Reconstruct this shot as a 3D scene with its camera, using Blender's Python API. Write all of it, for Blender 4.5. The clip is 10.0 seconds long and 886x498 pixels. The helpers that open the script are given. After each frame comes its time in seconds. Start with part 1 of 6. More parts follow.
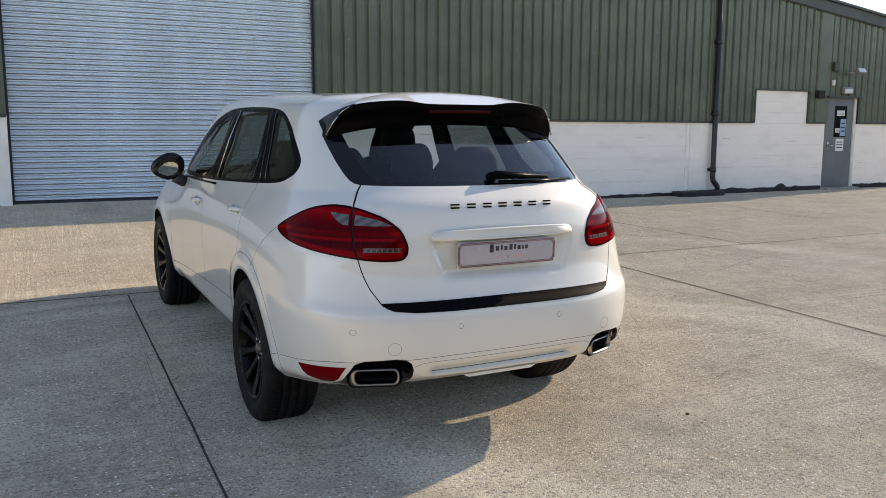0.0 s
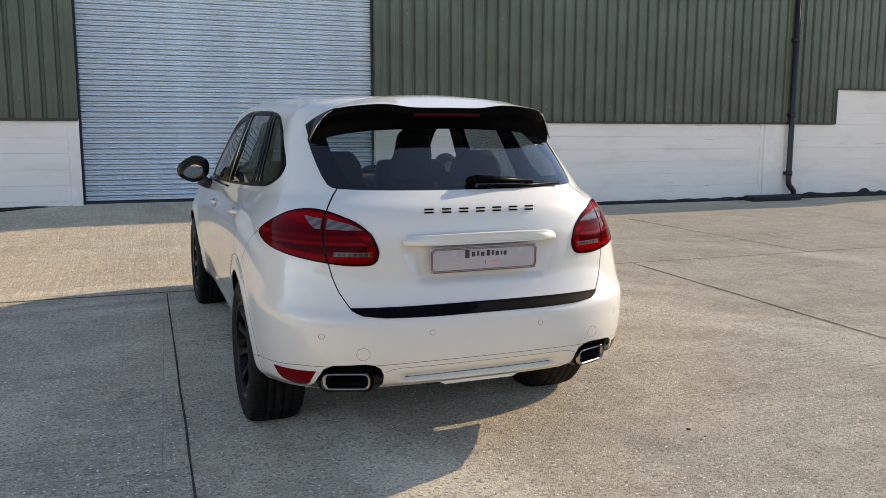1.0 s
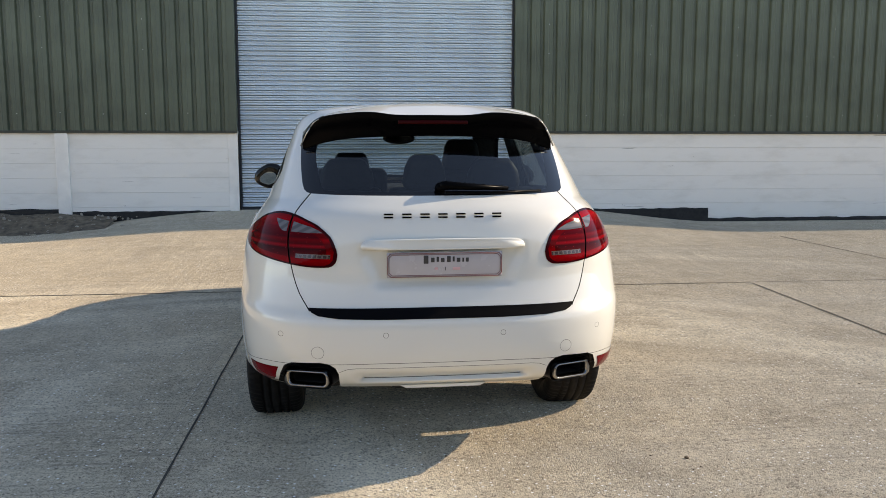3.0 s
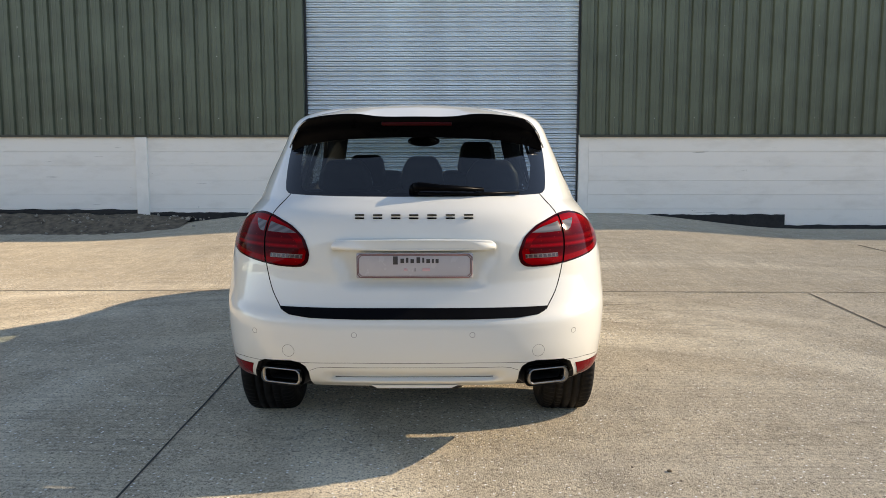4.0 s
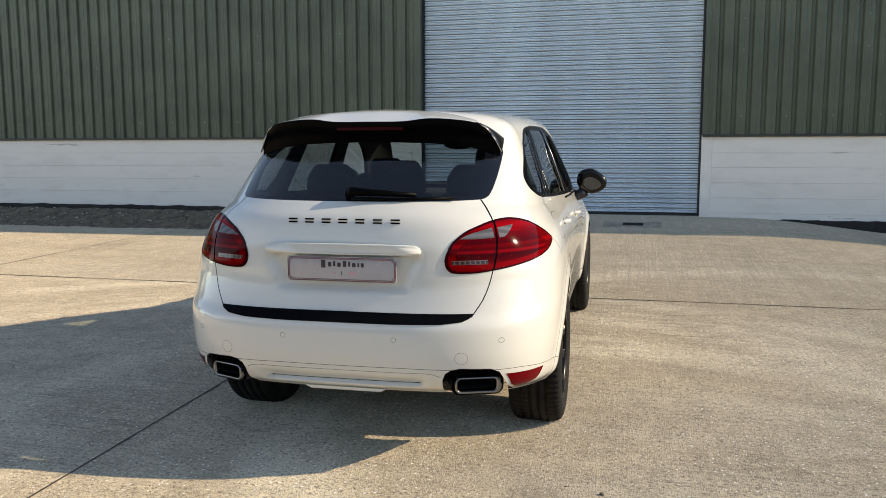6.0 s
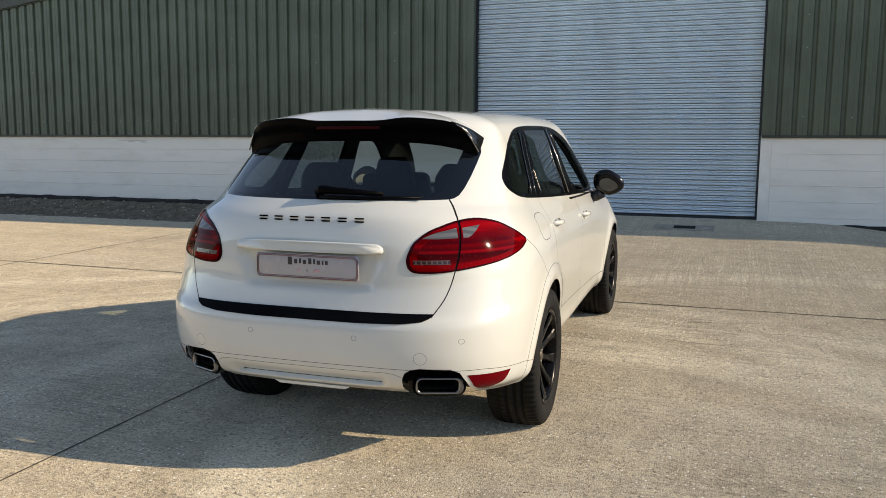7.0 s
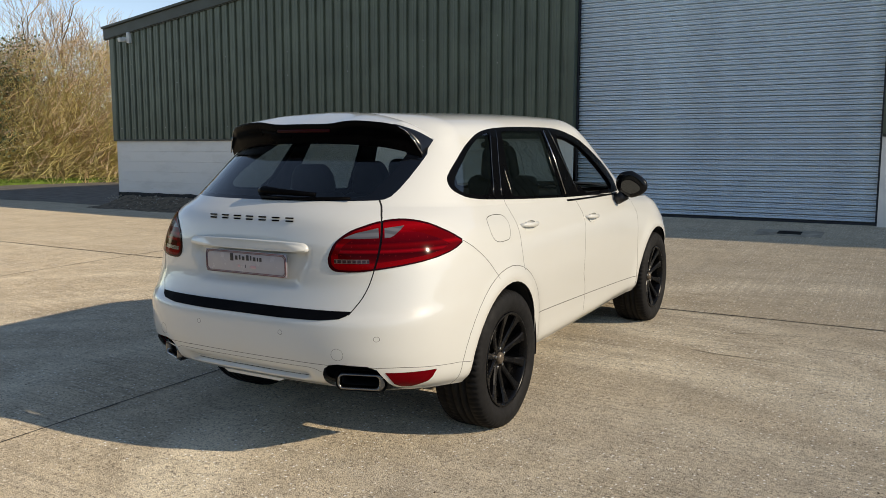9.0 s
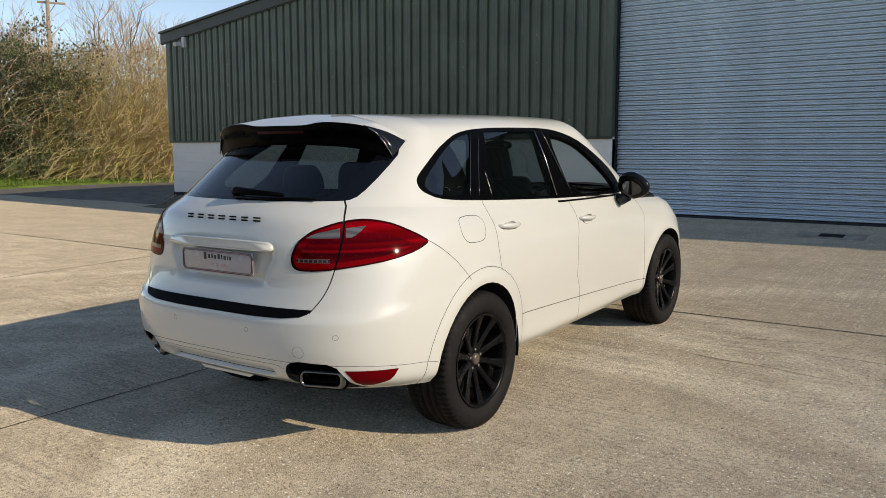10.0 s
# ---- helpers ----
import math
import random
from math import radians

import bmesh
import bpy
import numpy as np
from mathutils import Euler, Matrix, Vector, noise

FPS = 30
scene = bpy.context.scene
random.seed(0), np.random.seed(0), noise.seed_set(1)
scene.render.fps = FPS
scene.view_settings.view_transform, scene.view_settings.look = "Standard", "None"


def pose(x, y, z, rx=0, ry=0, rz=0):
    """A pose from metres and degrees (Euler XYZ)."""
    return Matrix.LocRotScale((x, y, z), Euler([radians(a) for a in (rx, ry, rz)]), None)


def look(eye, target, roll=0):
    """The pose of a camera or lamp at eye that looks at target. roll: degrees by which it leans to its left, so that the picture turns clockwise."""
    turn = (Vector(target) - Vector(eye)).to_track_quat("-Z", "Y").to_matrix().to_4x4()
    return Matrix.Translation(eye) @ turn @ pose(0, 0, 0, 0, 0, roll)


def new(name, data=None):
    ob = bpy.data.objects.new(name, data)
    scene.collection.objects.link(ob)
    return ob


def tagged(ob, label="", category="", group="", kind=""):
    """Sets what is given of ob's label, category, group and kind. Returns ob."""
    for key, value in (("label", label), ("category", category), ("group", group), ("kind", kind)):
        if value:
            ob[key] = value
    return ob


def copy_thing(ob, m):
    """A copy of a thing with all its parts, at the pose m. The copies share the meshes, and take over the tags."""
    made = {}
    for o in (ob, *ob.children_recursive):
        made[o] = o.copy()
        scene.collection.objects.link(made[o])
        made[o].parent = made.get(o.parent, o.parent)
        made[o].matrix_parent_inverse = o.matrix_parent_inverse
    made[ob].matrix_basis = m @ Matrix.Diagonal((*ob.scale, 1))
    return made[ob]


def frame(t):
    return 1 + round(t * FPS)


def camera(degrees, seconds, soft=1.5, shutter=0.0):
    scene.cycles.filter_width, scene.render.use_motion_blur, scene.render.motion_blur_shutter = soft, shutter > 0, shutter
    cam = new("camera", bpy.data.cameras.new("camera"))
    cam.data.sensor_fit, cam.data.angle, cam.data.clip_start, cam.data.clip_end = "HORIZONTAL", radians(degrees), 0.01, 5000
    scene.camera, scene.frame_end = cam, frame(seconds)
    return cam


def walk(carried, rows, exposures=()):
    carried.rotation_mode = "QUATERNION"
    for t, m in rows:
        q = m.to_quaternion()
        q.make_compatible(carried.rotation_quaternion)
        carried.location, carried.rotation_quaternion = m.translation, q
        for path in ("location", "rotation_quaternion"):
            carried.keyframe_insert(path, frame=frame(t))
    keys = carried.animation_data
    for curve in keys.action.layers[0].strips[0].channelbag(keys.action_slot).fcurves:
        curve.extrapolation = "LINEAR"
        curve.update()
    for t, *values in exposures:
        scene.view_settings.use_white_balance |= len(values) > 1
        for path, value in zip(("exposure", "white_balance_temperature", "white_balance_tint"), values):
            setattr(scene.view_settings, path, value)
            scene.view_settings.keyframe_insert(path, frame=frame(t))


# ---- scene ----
cam = camera(57.0, 10.0, soft=0.8)
PATH = [
    (0, (-0.106, -0.387, 1.528), (0.771, 1.388, 1.243), 0.1),
    (0.5, (0.130, -0.487, 1.540), (0.909, 1.333, 1.254), 0.0),
    (1, (0.373, -0.540, 1.535), (1.056, 1.319, 1.255), 0.0),
    (1.5, (0.635, -0.663, 1.528), (1.193, 1.239, 1.258), 0.1),
    (2, (0.879, -0.748, 1.501), (1.322, 1.186, 1.25), 0.2),
    (2.5, (1.136, -0.784, 1.511), (1.464, 1.172, 1.257), 0.1),
    (4, (1.983, -0.823, 1.49), (1.954, 1.163, 1.252), 0.0),
    (4.5, (2.259, -0.799, 1.502), (2.122, 1.181, 1.26), 0.2),
    (5, (2.553, -0.77, 1.508), (2.3, 1.199, 1.265), 0.3),
    (5.5, (2.853, -0.729, 1.512), (2.484, 1.222, 1.269), 0.1),
    (6.8, (3.534, -0.534, 1.521), (2.912, 1.352, 1.281), 0.2),
    (7, (3.637, -0.498, 1.521), (2.975, 1.374, 1.278), 0.4),
    (7.5, (3.886, -0.41, 1.511), (3.134, 1.428, 1.273), 0.3),
    (8, (4.13, -0.281, 1.509), (3.284, 1.515, 1.271), 0.2),
    (8.5, (4.399, -0.163, 1.521), (3.455, 1.584, 1.279), 0.1),
    (9, (4.666, -0.073, 1.527), (3.64, 1.628, 1.286), 0.1),
    (9.5, (4.881, 0.043, 1.528), (3.787, 1.7, 1.287), -0.0),
    (10, (5.088, 0.183, 1.53), (3.927, 1.794, 1.29), 0.0),
]
walk(cam, [(t, look(eye, target, roll)) for t, eye, target, roll in PATH],
     exposures=[(0.0, 1.18, 8600, 15), (5.0, 1.06, 8750, 12), (7.0, 0.75, 8500, 11), (10.0, 0.28, 8050, 10.5)])
from mathutils.bvhtree import BVHTree
from mathutils.kdtree import KDTree

# world and sun
SUN_TO = Vector((1.94, 0.30, 1.0)).normalized()
world = bpy.data.worlds.new("sky")
scene.world = world
world.use_nodes = True
wn = world.node_tree.nodes
sky = wn.new("ShaderNodeTexSky")
sky.sky_type = "NISHITA"
sky.sun_disc = False
sky.sun_elevation = math.asin(SUN_TO.z)
sky.sun_rotation = math.atan2(SUN_TO.x, SUN_TO.y)
sky.altitude = 3600
sky.air_density, sky.dust_density, sky.ozone_density = 1.0, 0.25, 1.0
wn["Background"].inputs["Strength"].default_value = 0.151
world.node_tree.links.new(sky.outputs[0], wn["Background"].inputs[0])
sun = new("sun", bpy.data.lights.new("sun", "SUN"))
sun.data.energy, sun.data.angle, sun.data.color = 2.82, radians(0.53), (1.0, 0.935, 0.84)
sun.matrix_world = look((30, 6, 16), Vector((30, 6, 16)) - SUN_TO)
# ---- materials ----
def mat(name, base=(0.5, 0.5, 0.5), rough=0.5, metal=0.0, coat=0.0, spec=0.5):
    m = bpy.data.materials.new(name)
    m.use_nodes = True
    b = m.node_tree.nodes["Principled BSDF"]
    b.inputs["Base Color"].default_value = (*base, 1)
    b.inputs["Roughness"].default_value = rough
    b.inputs["Metallic"].default_value = metal
    b.inputs["Coat Weight"].default_value = coat
    b.inputs["Coat Roughness"].default_value = 0.03
    b.inputs["Specular IOR Level"].default_value = spec
    return m


class Nodes:
    """Short hand for building a material's node tree."""

    def __init__(self, m):
        self.m, self.t = m, m.node_tree
        self.b = self.t.nodes["Principled BSDF"]
        self.geo = self.t.nodes.new("ShaderNodeNewGeometry")
        self.tex = self.t.nodes.new("ShaderNodeTexCoord")

    def put(self, kind, ins=None, **props):
        n = self.t.nodes.new(kind)
        for k, v in props.items():
            setattr(n, k, v)
        for k, v in (ins or {}).items():
            self.link(v, n.inputs[k])
        return n

    def link(self, v, socket):
        if isinstance(v, bpy.types.NodeSocket):
            self.t.links.new(v, socket)
        else:
            socket.default_value = v

    def noise(self, vec, scale, detail=4.0, rough=0.55):
        return self.put("ShaderNodeTexNoise", {"Vector": vec, "Scale": scale, "Detail": detail, "Roughness": rough}).outputs["Fac"]

    def ramp(self, fac, stops):
        n = self.put("ShaderNodeValToRGB", {"Fac": fac})
        e = n.color_ramp.elements
        while len(e) < len(stops):
            e.new(0.5)
        for el, (p, c) in zip(e, stops):
            el.position = p
            el.color = (*c, 1) if isinstance(c, tuple) else (c, c, c, 1)
        return n.outputs["Color"]

    def mix(self, fac, a, b, blend="MIX"):
        n = self.put("ShaderNodeMix", data_type="RGBA", blend_type=blend)
        self.link(fac, n.inputs[0])
        for v, i in ((a, 6), (b, 7)):
            self.link((*v, 1) if isinstance(v, tuple) else v, n.inputs[i])
        return n.outputs[2]

    def mapped(self, vec, scale=(1, 1, 1), rot=(0, 0, 0)):
        return self.put("ShaderNodeMapping", {"Vector": vec, "Scale": scale, "Rotation": rot}).outputs[0]

    def math(self, op, a, b=0.0):
        n = self.put("ShaderNodeMath", operation=op)
        self.link(a, n.inputs[0])
        self.link(b, n.inputs[1])
        return n.outputs[0]

    def bump(self, height, strength, distance):
        n = self.put("ShaderNodeBump", {"Height": height, "Strength": strength, "Distance": distance})
        self.t.links.new(n.outputs[0], self.b.inputs["Normal"])

    def color(self, v):
        self.link(v, self.b.inputs["Base Color"])

    def rough(self, v):
        self.link(v, self.b.inputs["Roughness"])


def concrete_mat():
    """Worn concrete: exposed grit by the road, brush marks on the ramp, pale tyre arcs and stains."""
    m = mat("concrete", (0.4, 0.37, 0.31), 0.85)
    n = Nodes(m)
    p = n.tex.outputs["Object"]
    y = n.put("ShaderNodeSeparateXYZ", {"Vector": p}).outputs["Y"]
    ramp_side = n.ramp(n.math("MULTIPLY", n.math("SUBTRACT", y, 7.12), 8.0), [(0.0, 0.0), (1.0, 1.0)])
    big = n.noise(p, 0.3, 6, 0.6)
    mid = n.noise(p, 1.9, 7, 0.65)
    c = n.mix(n.ramp(big, [(0.32, 0.0), (0.68, 1.0)]), (0.64, 0.555, 0.425), (0.82, 0.73, 0.575))
    c = n.mix(n.math("MULTIPLY", ramp_side, 0.6), c, (0.66, 0.575, 0.44))
    c = n.mix(n.ramp(mid, [(0.42, 0.0), (0.72, 0.6)]), c, (0.36, 0.31, 0.24))
    arcs = n.noise(n.mapped(n.put("ShaderNodeVectorMath", {0: p, 1: n.put("ShaderNodeTexNoise", {"Vector": p, "Scale": 0.12, "Detail": 1.0}).outputs["Color"]}, operation="ADD").outputs[0], (0.16, 1.7, 1.0), (0, 0, radians(-16))), 1.0, 3, 0.5)
    c = n.mix(n.ramp(arcs, [(0.52, 0.0), (0.66, 0.6)]), c, (0.74, 0.68, 0.57))
    c = n.mix(n.ramp(arcs, [(0.30, 0.35), (0.42, 0.0)]), c, (0.38, 0.34, 0.28))
    for cx, cy, r, w, k in ((1.8, 0.07, 5.3, 0.10, 0.7), (1.8, 0.07, 5.62, 0.07, 0.5), (1.05, 2.17, 4.5, 0.12, 0.7), (1.05, 2.17, 4.86, 0.06, 0.45), (0.6, 1.0, 6.5, 0.12, 0.55), (2.2, -1.2, 5.6, 0.12, 0.4), (3.1, 3.45, 1.85, 0.10, 0.75), (2.26, 3.6, 2.75, 0.14, 0.75), (4.65, 5.0, 3.8, 0.16, 0.6)):
        d = n.put("ShaderNodeVectorMath", {0: n.mapped(p, (1, 1, 0)), 1: (cx, cy, 0.0)}, operation="DISTANCE").outputs["Value"]
        off = n.math("ABSOLUTE", n.math("SUBTRACT", n.math("ADD", d, n.math("MULTIPLY", big, 0.5)), r + 0.25))
        band = n.ramp(n.math("DIVIDE", off, w * 2.0), [(0.0, 1.0), (0.35, 0.8), (1.0, 0.0)])
        worn = n.math("MULTIPLY", n.ramp(n.noise(p, 0.9, 3, 0.6), [(0.34, 0.15), (0.55, min(1.0, k * 1.7))]), n.ramp(n.noise(n.mapped(p, (1, 1, 1), (0, 0, cx)), 0.33, 2, 0.5), [(0.40, 0.15), (0.52, 1.0)]))
        c = n.mix(n.math("MULTIPLY", band, worn), c, (0.95, 0.88, 0.73))
    fine = n.noise(p, 135.0, 3, 0.75)
    grit = n.noise(p, 42.0, 4, 0.7)
    c = n.mix(n.ramp(fine, [(0.40, 0.65), (0.48, 0.0)]), c, (0.10, 0.08, 0.06))
    c = n.mix(n.ramp(fine, [(0.55, 0.0), (0.63, 0.65)]), c, (0.88, 0.82, 0.70))
    scrape = n.noise(n.mapped(p, (0.9, 34.0, 1.0), (0, 0, radians(-14))), 1.0, 4, 0.6)
    c = n.mix(n.math("MULTIPLY", n.ramp(scrape, [(0.50, 0.0), (0.62, 0.6)]), n.ramp(n.noise(p, 0.5, 2, 0.5), [(0.42, 0.0), (0.58, 1.0)])), c, (0.34, 0.295, 0.235))
    c = n.mix(n.ramp(grit, [(0.55, 0.0), (0.64, 0.6)]), c, (0.84, 0.78, 0.66))
    c = n.mix(n.ramp(grit, [(0.34, 0.7), (0.45, 0.0)]), c, (0.17, 0.145, 0.115))
    blotch = n.noise(p, 6.5, 6, 0.7)
    c = n.mix(n.ramp(blotch, [(0.48, 0.0), (0.68, 0.32)]), c, (0.30, 0.26, 0.205))
    c = n.mix(n.ramp(blotch, [(0.34, 0.4), (0.46, 0.0)]), c, (0.78, 0.71, 0.58))
    pits = n.noise(n.mapped(p, (1, 1, 1), (0, 0, 0.6)), 62.0, 3, 0.6)
    c = n.mix(n.ramp(pits, [(0.585, 0.0), (0.64, 0.75)]), c, (0.13, 0.11, 0.085))
    dark_spots = n.noise(n.mapped(p, (1, 1, 1), (0, 0, 1.0)), 13.0, 3, 0.6)
    c = n.mix(n.ramp(dark_spots, [(0.70, 0.0), (0.76, 0.6)]), c, (0.12, 0.105, 0.09))
    brush = n.noise(n.mapped(p, (26.0, 0.7, 1.0), (0, 0, radians(10))), 1.0, 4, 0.65)
    c = n.mix(n.math("MULTIPLY", n.ramp(brush, [(0.42, 0.0), (0.6, 0.55)]), n.math("ADD", n.math("MULTIPLY", ramp_side, 0.75), 0.25)), c, (0.46, 0.40, 0.315))
    stain = n.noise(n.mapped(p, (1.0, 0.45, 1.0), (0, 0, radians(8))), 0.9, 5, 0.6)
    c = n.mix(n.ramp(stain, [(0.60, 0.0), (0.74, 0.4)]), c, (0.2, 0.175, 0.15))
    c = n.mix(1.0, c, (0.99, 0.955, 0.89), "MULTIPLY")
    fleck = n.put("ShaderNodeTexVoronoi", {"Vector": p, "Scale": 24.0, "Randomness": 1.0}, voronoi_dimensions="2D")
    chip = n.math("MULTIPLY", n.ramp(fleck.outputs["Distance"], [(0.11, 1.0), (0.16, 0.0)]), n.ramp(n.put("ShaderNodeSeparateColor", {"Color": fleck.outputs["Color"]}).outputs[0], [(0.70, 0.0), (0.74, 1.0)]))
    c = n.mix(n.math("MULTIPLY", chip, n.ramp(n.noise(p, 0.8, 3, 0.6), [(0.38, 0.25), (0.52, 1.0)])), c, (1.0, 0.99, 0.96))
    n.color(c)
    h = n.math("ADD", n.math("MULTIPLY", grit, 0.7), n.math("ADD", fine, n.math("MULTIPLY", brush, 0.6)))
    n.bump(h, 0.8, 0.010)
    n.rough(n.ramp(mid, [(0.3, 0.75), (0.7, 0.95)]))
    n.b.inputs["Diffuse Roughness"].default_value = 1.0
    return m


def painted_block_mat():
    m = mat("white masonry paint", (0.72, 0.71, 0.67), 0.75)
    n = Nodes(m)
    p = n.geo.outputs["Position"]
    rnd = n.put("ShaderNodeObjectInfo").outputs["Random"]
    c = n.mix(rnd, (0.892, 0.872, 0.817), (0.895, 0.875, 0.82))
    dirt = n.noise(n.mapped(p, (0.8, 0.8, 2.5)), 1.4, 6, 0.65)
    c = n.mix(n.ramp(dirt, [(0.5, 0.0), (0.78, 0.4)]), c, (0.60, 0.57, 0.50))
    cracks = n.noise(n.mapped(p, (0.9, 0.9, 22.0)), 1.0, 5, 0.6)
    c = n.mix(n.ramp(cracks, [(0.685, 0.0), (0.71, 0.6)]), c, (0.30, 0.28, 0.25))
    chips = n.noise(n.mapped(p, (0.8, 0.8, 3.2)), 3.1, 7, 0.7)
    c = n.mix(n.ramp(chips, [(0.70, 0.0), (0.715, 0.8)]), c, (0.24, 0.22, 0.19))
    n.color(c)
    n.bump(n.noise(p, 60.0, 5, 0.6), 0.35, 0.004)
    return m


def plain_mat(name, base, rough, metal=0.0, coat=0.0, scale=6.0, amount=0.25, bump=0.0, bump_scale=80.0, spec=0.5):
    """A surface with soft blotches and, if asked, a fine grain."""
    m = mat(name, base, rough, metal, coat, spec)
    n = Nodes(m)
    p = n.tex.outputs["Object"]
    k = n.noise(p, scale, 5, 0.6)
    lo = tuple(v * (1 - amount) for v in base)
    hi = tuple(min(1, v * (1 + amount)) for v in base)
    n.color(n.mix(n.ramp(k, [(0.3, 0.0), (0.7, 1.0)]), lo, hi))
    n.rough(n.ramp(n.noise(p, scale * 3, 3), [(0.3, max(0.02, rough * 0.85)), (0.7, min(1, rough * 1.15))]))
    if bump:
        n.bump(n.noise(p, bump_scale, 4, 0.6), bump, 0.004)
    return m


def clear_mat(name, tint, gloss=0.02, grey=0.0):
    """Thin pane: tinted see-through with a mirror layer that grows at grazing angles."""
    m = bpy.data.materials.new(name)
    m.use_nodes = True
    t = m.node_tree
    t.nodes.remove(t.nodes["Principled BSDF"])
    tr = t.nodes.new("ShaderNodeBsdfTransparent")
    tr.inputs[0].default_value = (*tint, 1)
    gl = t.nodes.new("ShaderNodeBsdfGlossy")
    gl.inputs["Roughness"].default_value = gloss
    fr = t.nodes.new("ShaderNodeLayerWeight")
    fr.inputs[0].default_value = 0.5
    up = t.nodes.new("ShaderNodeMath")
    up.operation = "POWER"
    up.inputs[1].default_value = 4.0
    t.links.new(fr.outputs["Facing"], up.inputs[0])
    sc = t.nodes.new("ShaderNodeMath")
    sc.operation = "MULTIPLY_ADD"
    sc.inputs[1].default_value, sc.inputs[2].default_value = 0.9, 0.075
    t.links.new(up.outputs[0], sc.inputs[0])
    mx = t.nodes.new("ShaderNodeMixShader")
    t.links.new(sc.outputs[0], mx.inputs[0])
    t.links.new(tr.outputs[0], mx.inputs[1])
    t.links.new(gl.outputs[0], mx.inputs[2])
    t.links.new(mx.outputs[0], t.nodes["Material Output"].inputs[0])
    return m


PAINT = mat("white car paint", (0.68, 0.68, 0.655), 0.32, 0.0, 1.0)
pn = Nodes(PAINT)
pn.rough(pn.ramp(pn.noise(pn.tex.outputs["Object"], 3.0, 4), [(0.3, 0.28), (0.7, 0.4)]))
pn.color(pn.mix(pn.ramp(pn.noise(pn.tex.outputs["Object"], 1.6, 6, 0.65), [(0.45, 0.0), (0.75, 0.5)]), (0.71, 0.72, 0.685), (0.685, 0.694, 0.658)))
BLACK_GLOSS = plain_mat("black gloss trim", (0.006, 0.006, 0.007), 0.16, spec=0.35)
BLACK_SATIN = plain_mat("black plastic", (0.014, 0.014, 0.016), 0.45, bump=0.2)
GAP = mat("dark panel gap", (0.01, 0.01, 0.01), 0.8)
RUBBER = plain_mat("tyre rubber", (0.0105, 0.0105, 0.011), 0.7, bump=0.3, bump_scale=60, spec=0.22)
RIM_BLACK = plain_mat("black alloy", (0.004, 0.004, 0.0045), 0.26, coat=0.0, spec=0.2)
PIPE_STEEL = plain_mat("dulled exhaust steel", (0.27, 0.27, 0.27), 0.22, 1.0)
STEEL = plain_mat("brushed steel", (0.46, 0.46, 0.45), 0.24, 1.0)
DARK_STEEL = plain_mat("dark bright trim", (0.15, 0.15, 0.15), 0.22, 1.0)
GLASS_BORDER = mat("black printed glass border", (0.003, 0.004, 0.006), 0.03, spec=0.5)
REAR_GLASS = clear_mat("tinted rear glass", (0.60, 0.64, 0.64))
SIDE_GLASS = clear_mat("tinted side glass", (0.27, 0.315, 0.305))
FRONT_GLASS = clear_mat("light green glass", (0.70, 0.76, 0.73))
INTERIOR = plain_mat("black interior trim", (0.018, 0.018, 0.019), 0.7, bump=0.2)
LEATHER = plain_mat("black leather", (0.022, 0.022, 0.024), 0.5, bump=0.3, bump_scale=40)
LEDGE = plain_mat("black ribbed plastic", (0.003, 0.0033, 0.0045), 0.55, spec=0.04, bump=0.15)
RED_LENS = mat("red lamp lens", (0.21, 0.001, 0.004), 0.07, 0.0, 0.0, 0.35)
ln = Nodes(RED_LENS)
lz = ln.put("ShaderNodeSeparateXYZ", {"Vector": ln.tex.outputs["Object"]}).outputs["Z"]
lc = ln.ramp(ln.math("MULTIPLY", ln.math("SUBTRACT", lz, 0.96), 4.2), [(0.0, (0.09, 0.0005, 0.002)), (0.14, (0.22, 0.0008, 0.003)), (0.30, (0.18, 0.0008, 0.003)), (0.36, (0.10, 0.0005, 0.002)), (0.46, (0.11, 0.0005, 0.002)),
                                                                 (0.52, (0.28, 0.001, 0.004)), (0.57, (0.11, 0.0005, 0.002)), (0.75, (0.13, 0.0005, 0.002)), (0.88, (0.28, 0.002, 0.006)), (1.0, (0.12, 0.0005, 0.002))])
dots = ln.put("ShaderNodeTexVoronoi", {"Vector": ln.tex.outputs["Object"], "Scale": 55.0, "Randomness": 0.35}).outputs["Distance"]
ln.color(ln.mix(ln.ramp(dots, [(0.05, 0.35), (0.11, 0.0)]), lc, (0.60, 0.06, 0.06)))
RED_CORE = mat("deep red lamp core", (0.06, 0.0004, 0.002), 0.08, 0.0, 0.0, 0.35)
rn = Nodes(RED_CORE)
rp = rn.tex.outputs["Object"]
rz = rn.put("ShaderNodeSeparateXYZ", {"Vector": rp}).outputs["Z"]
rows_of = rn.put("ShaderNodeTexVoronoi", {"Vector": rn.mapped(rp, (1, 1, 1.0), (0.2, 0.0, 0.1)), "Scale": 48.0, "Randomness": 0.12}).outputs["Distance"]
rc = rn.ramp(rn.math("MULTIPLY", rn.math("SUBTRACT", rz, 0.985), 6.0), [(0.0, (0.20, 0.001, 0.004)), (0.20, (0.075, 0.0005, 0.002)), (0.36, (0.038, 0.0003, 0.0015)), (0.43, (0.24, 0.0015, 0.006)), (0.49, (0.065, 0.0005, 0.002)), (0.60, (0.14, 0.0008, 0.003)), (0.66, (0.06, 0.0005, 0.003)), (0.9, (0.12, 0.0008, 0.004)), (1.0, (0.30, 0.0015, 0.006))])
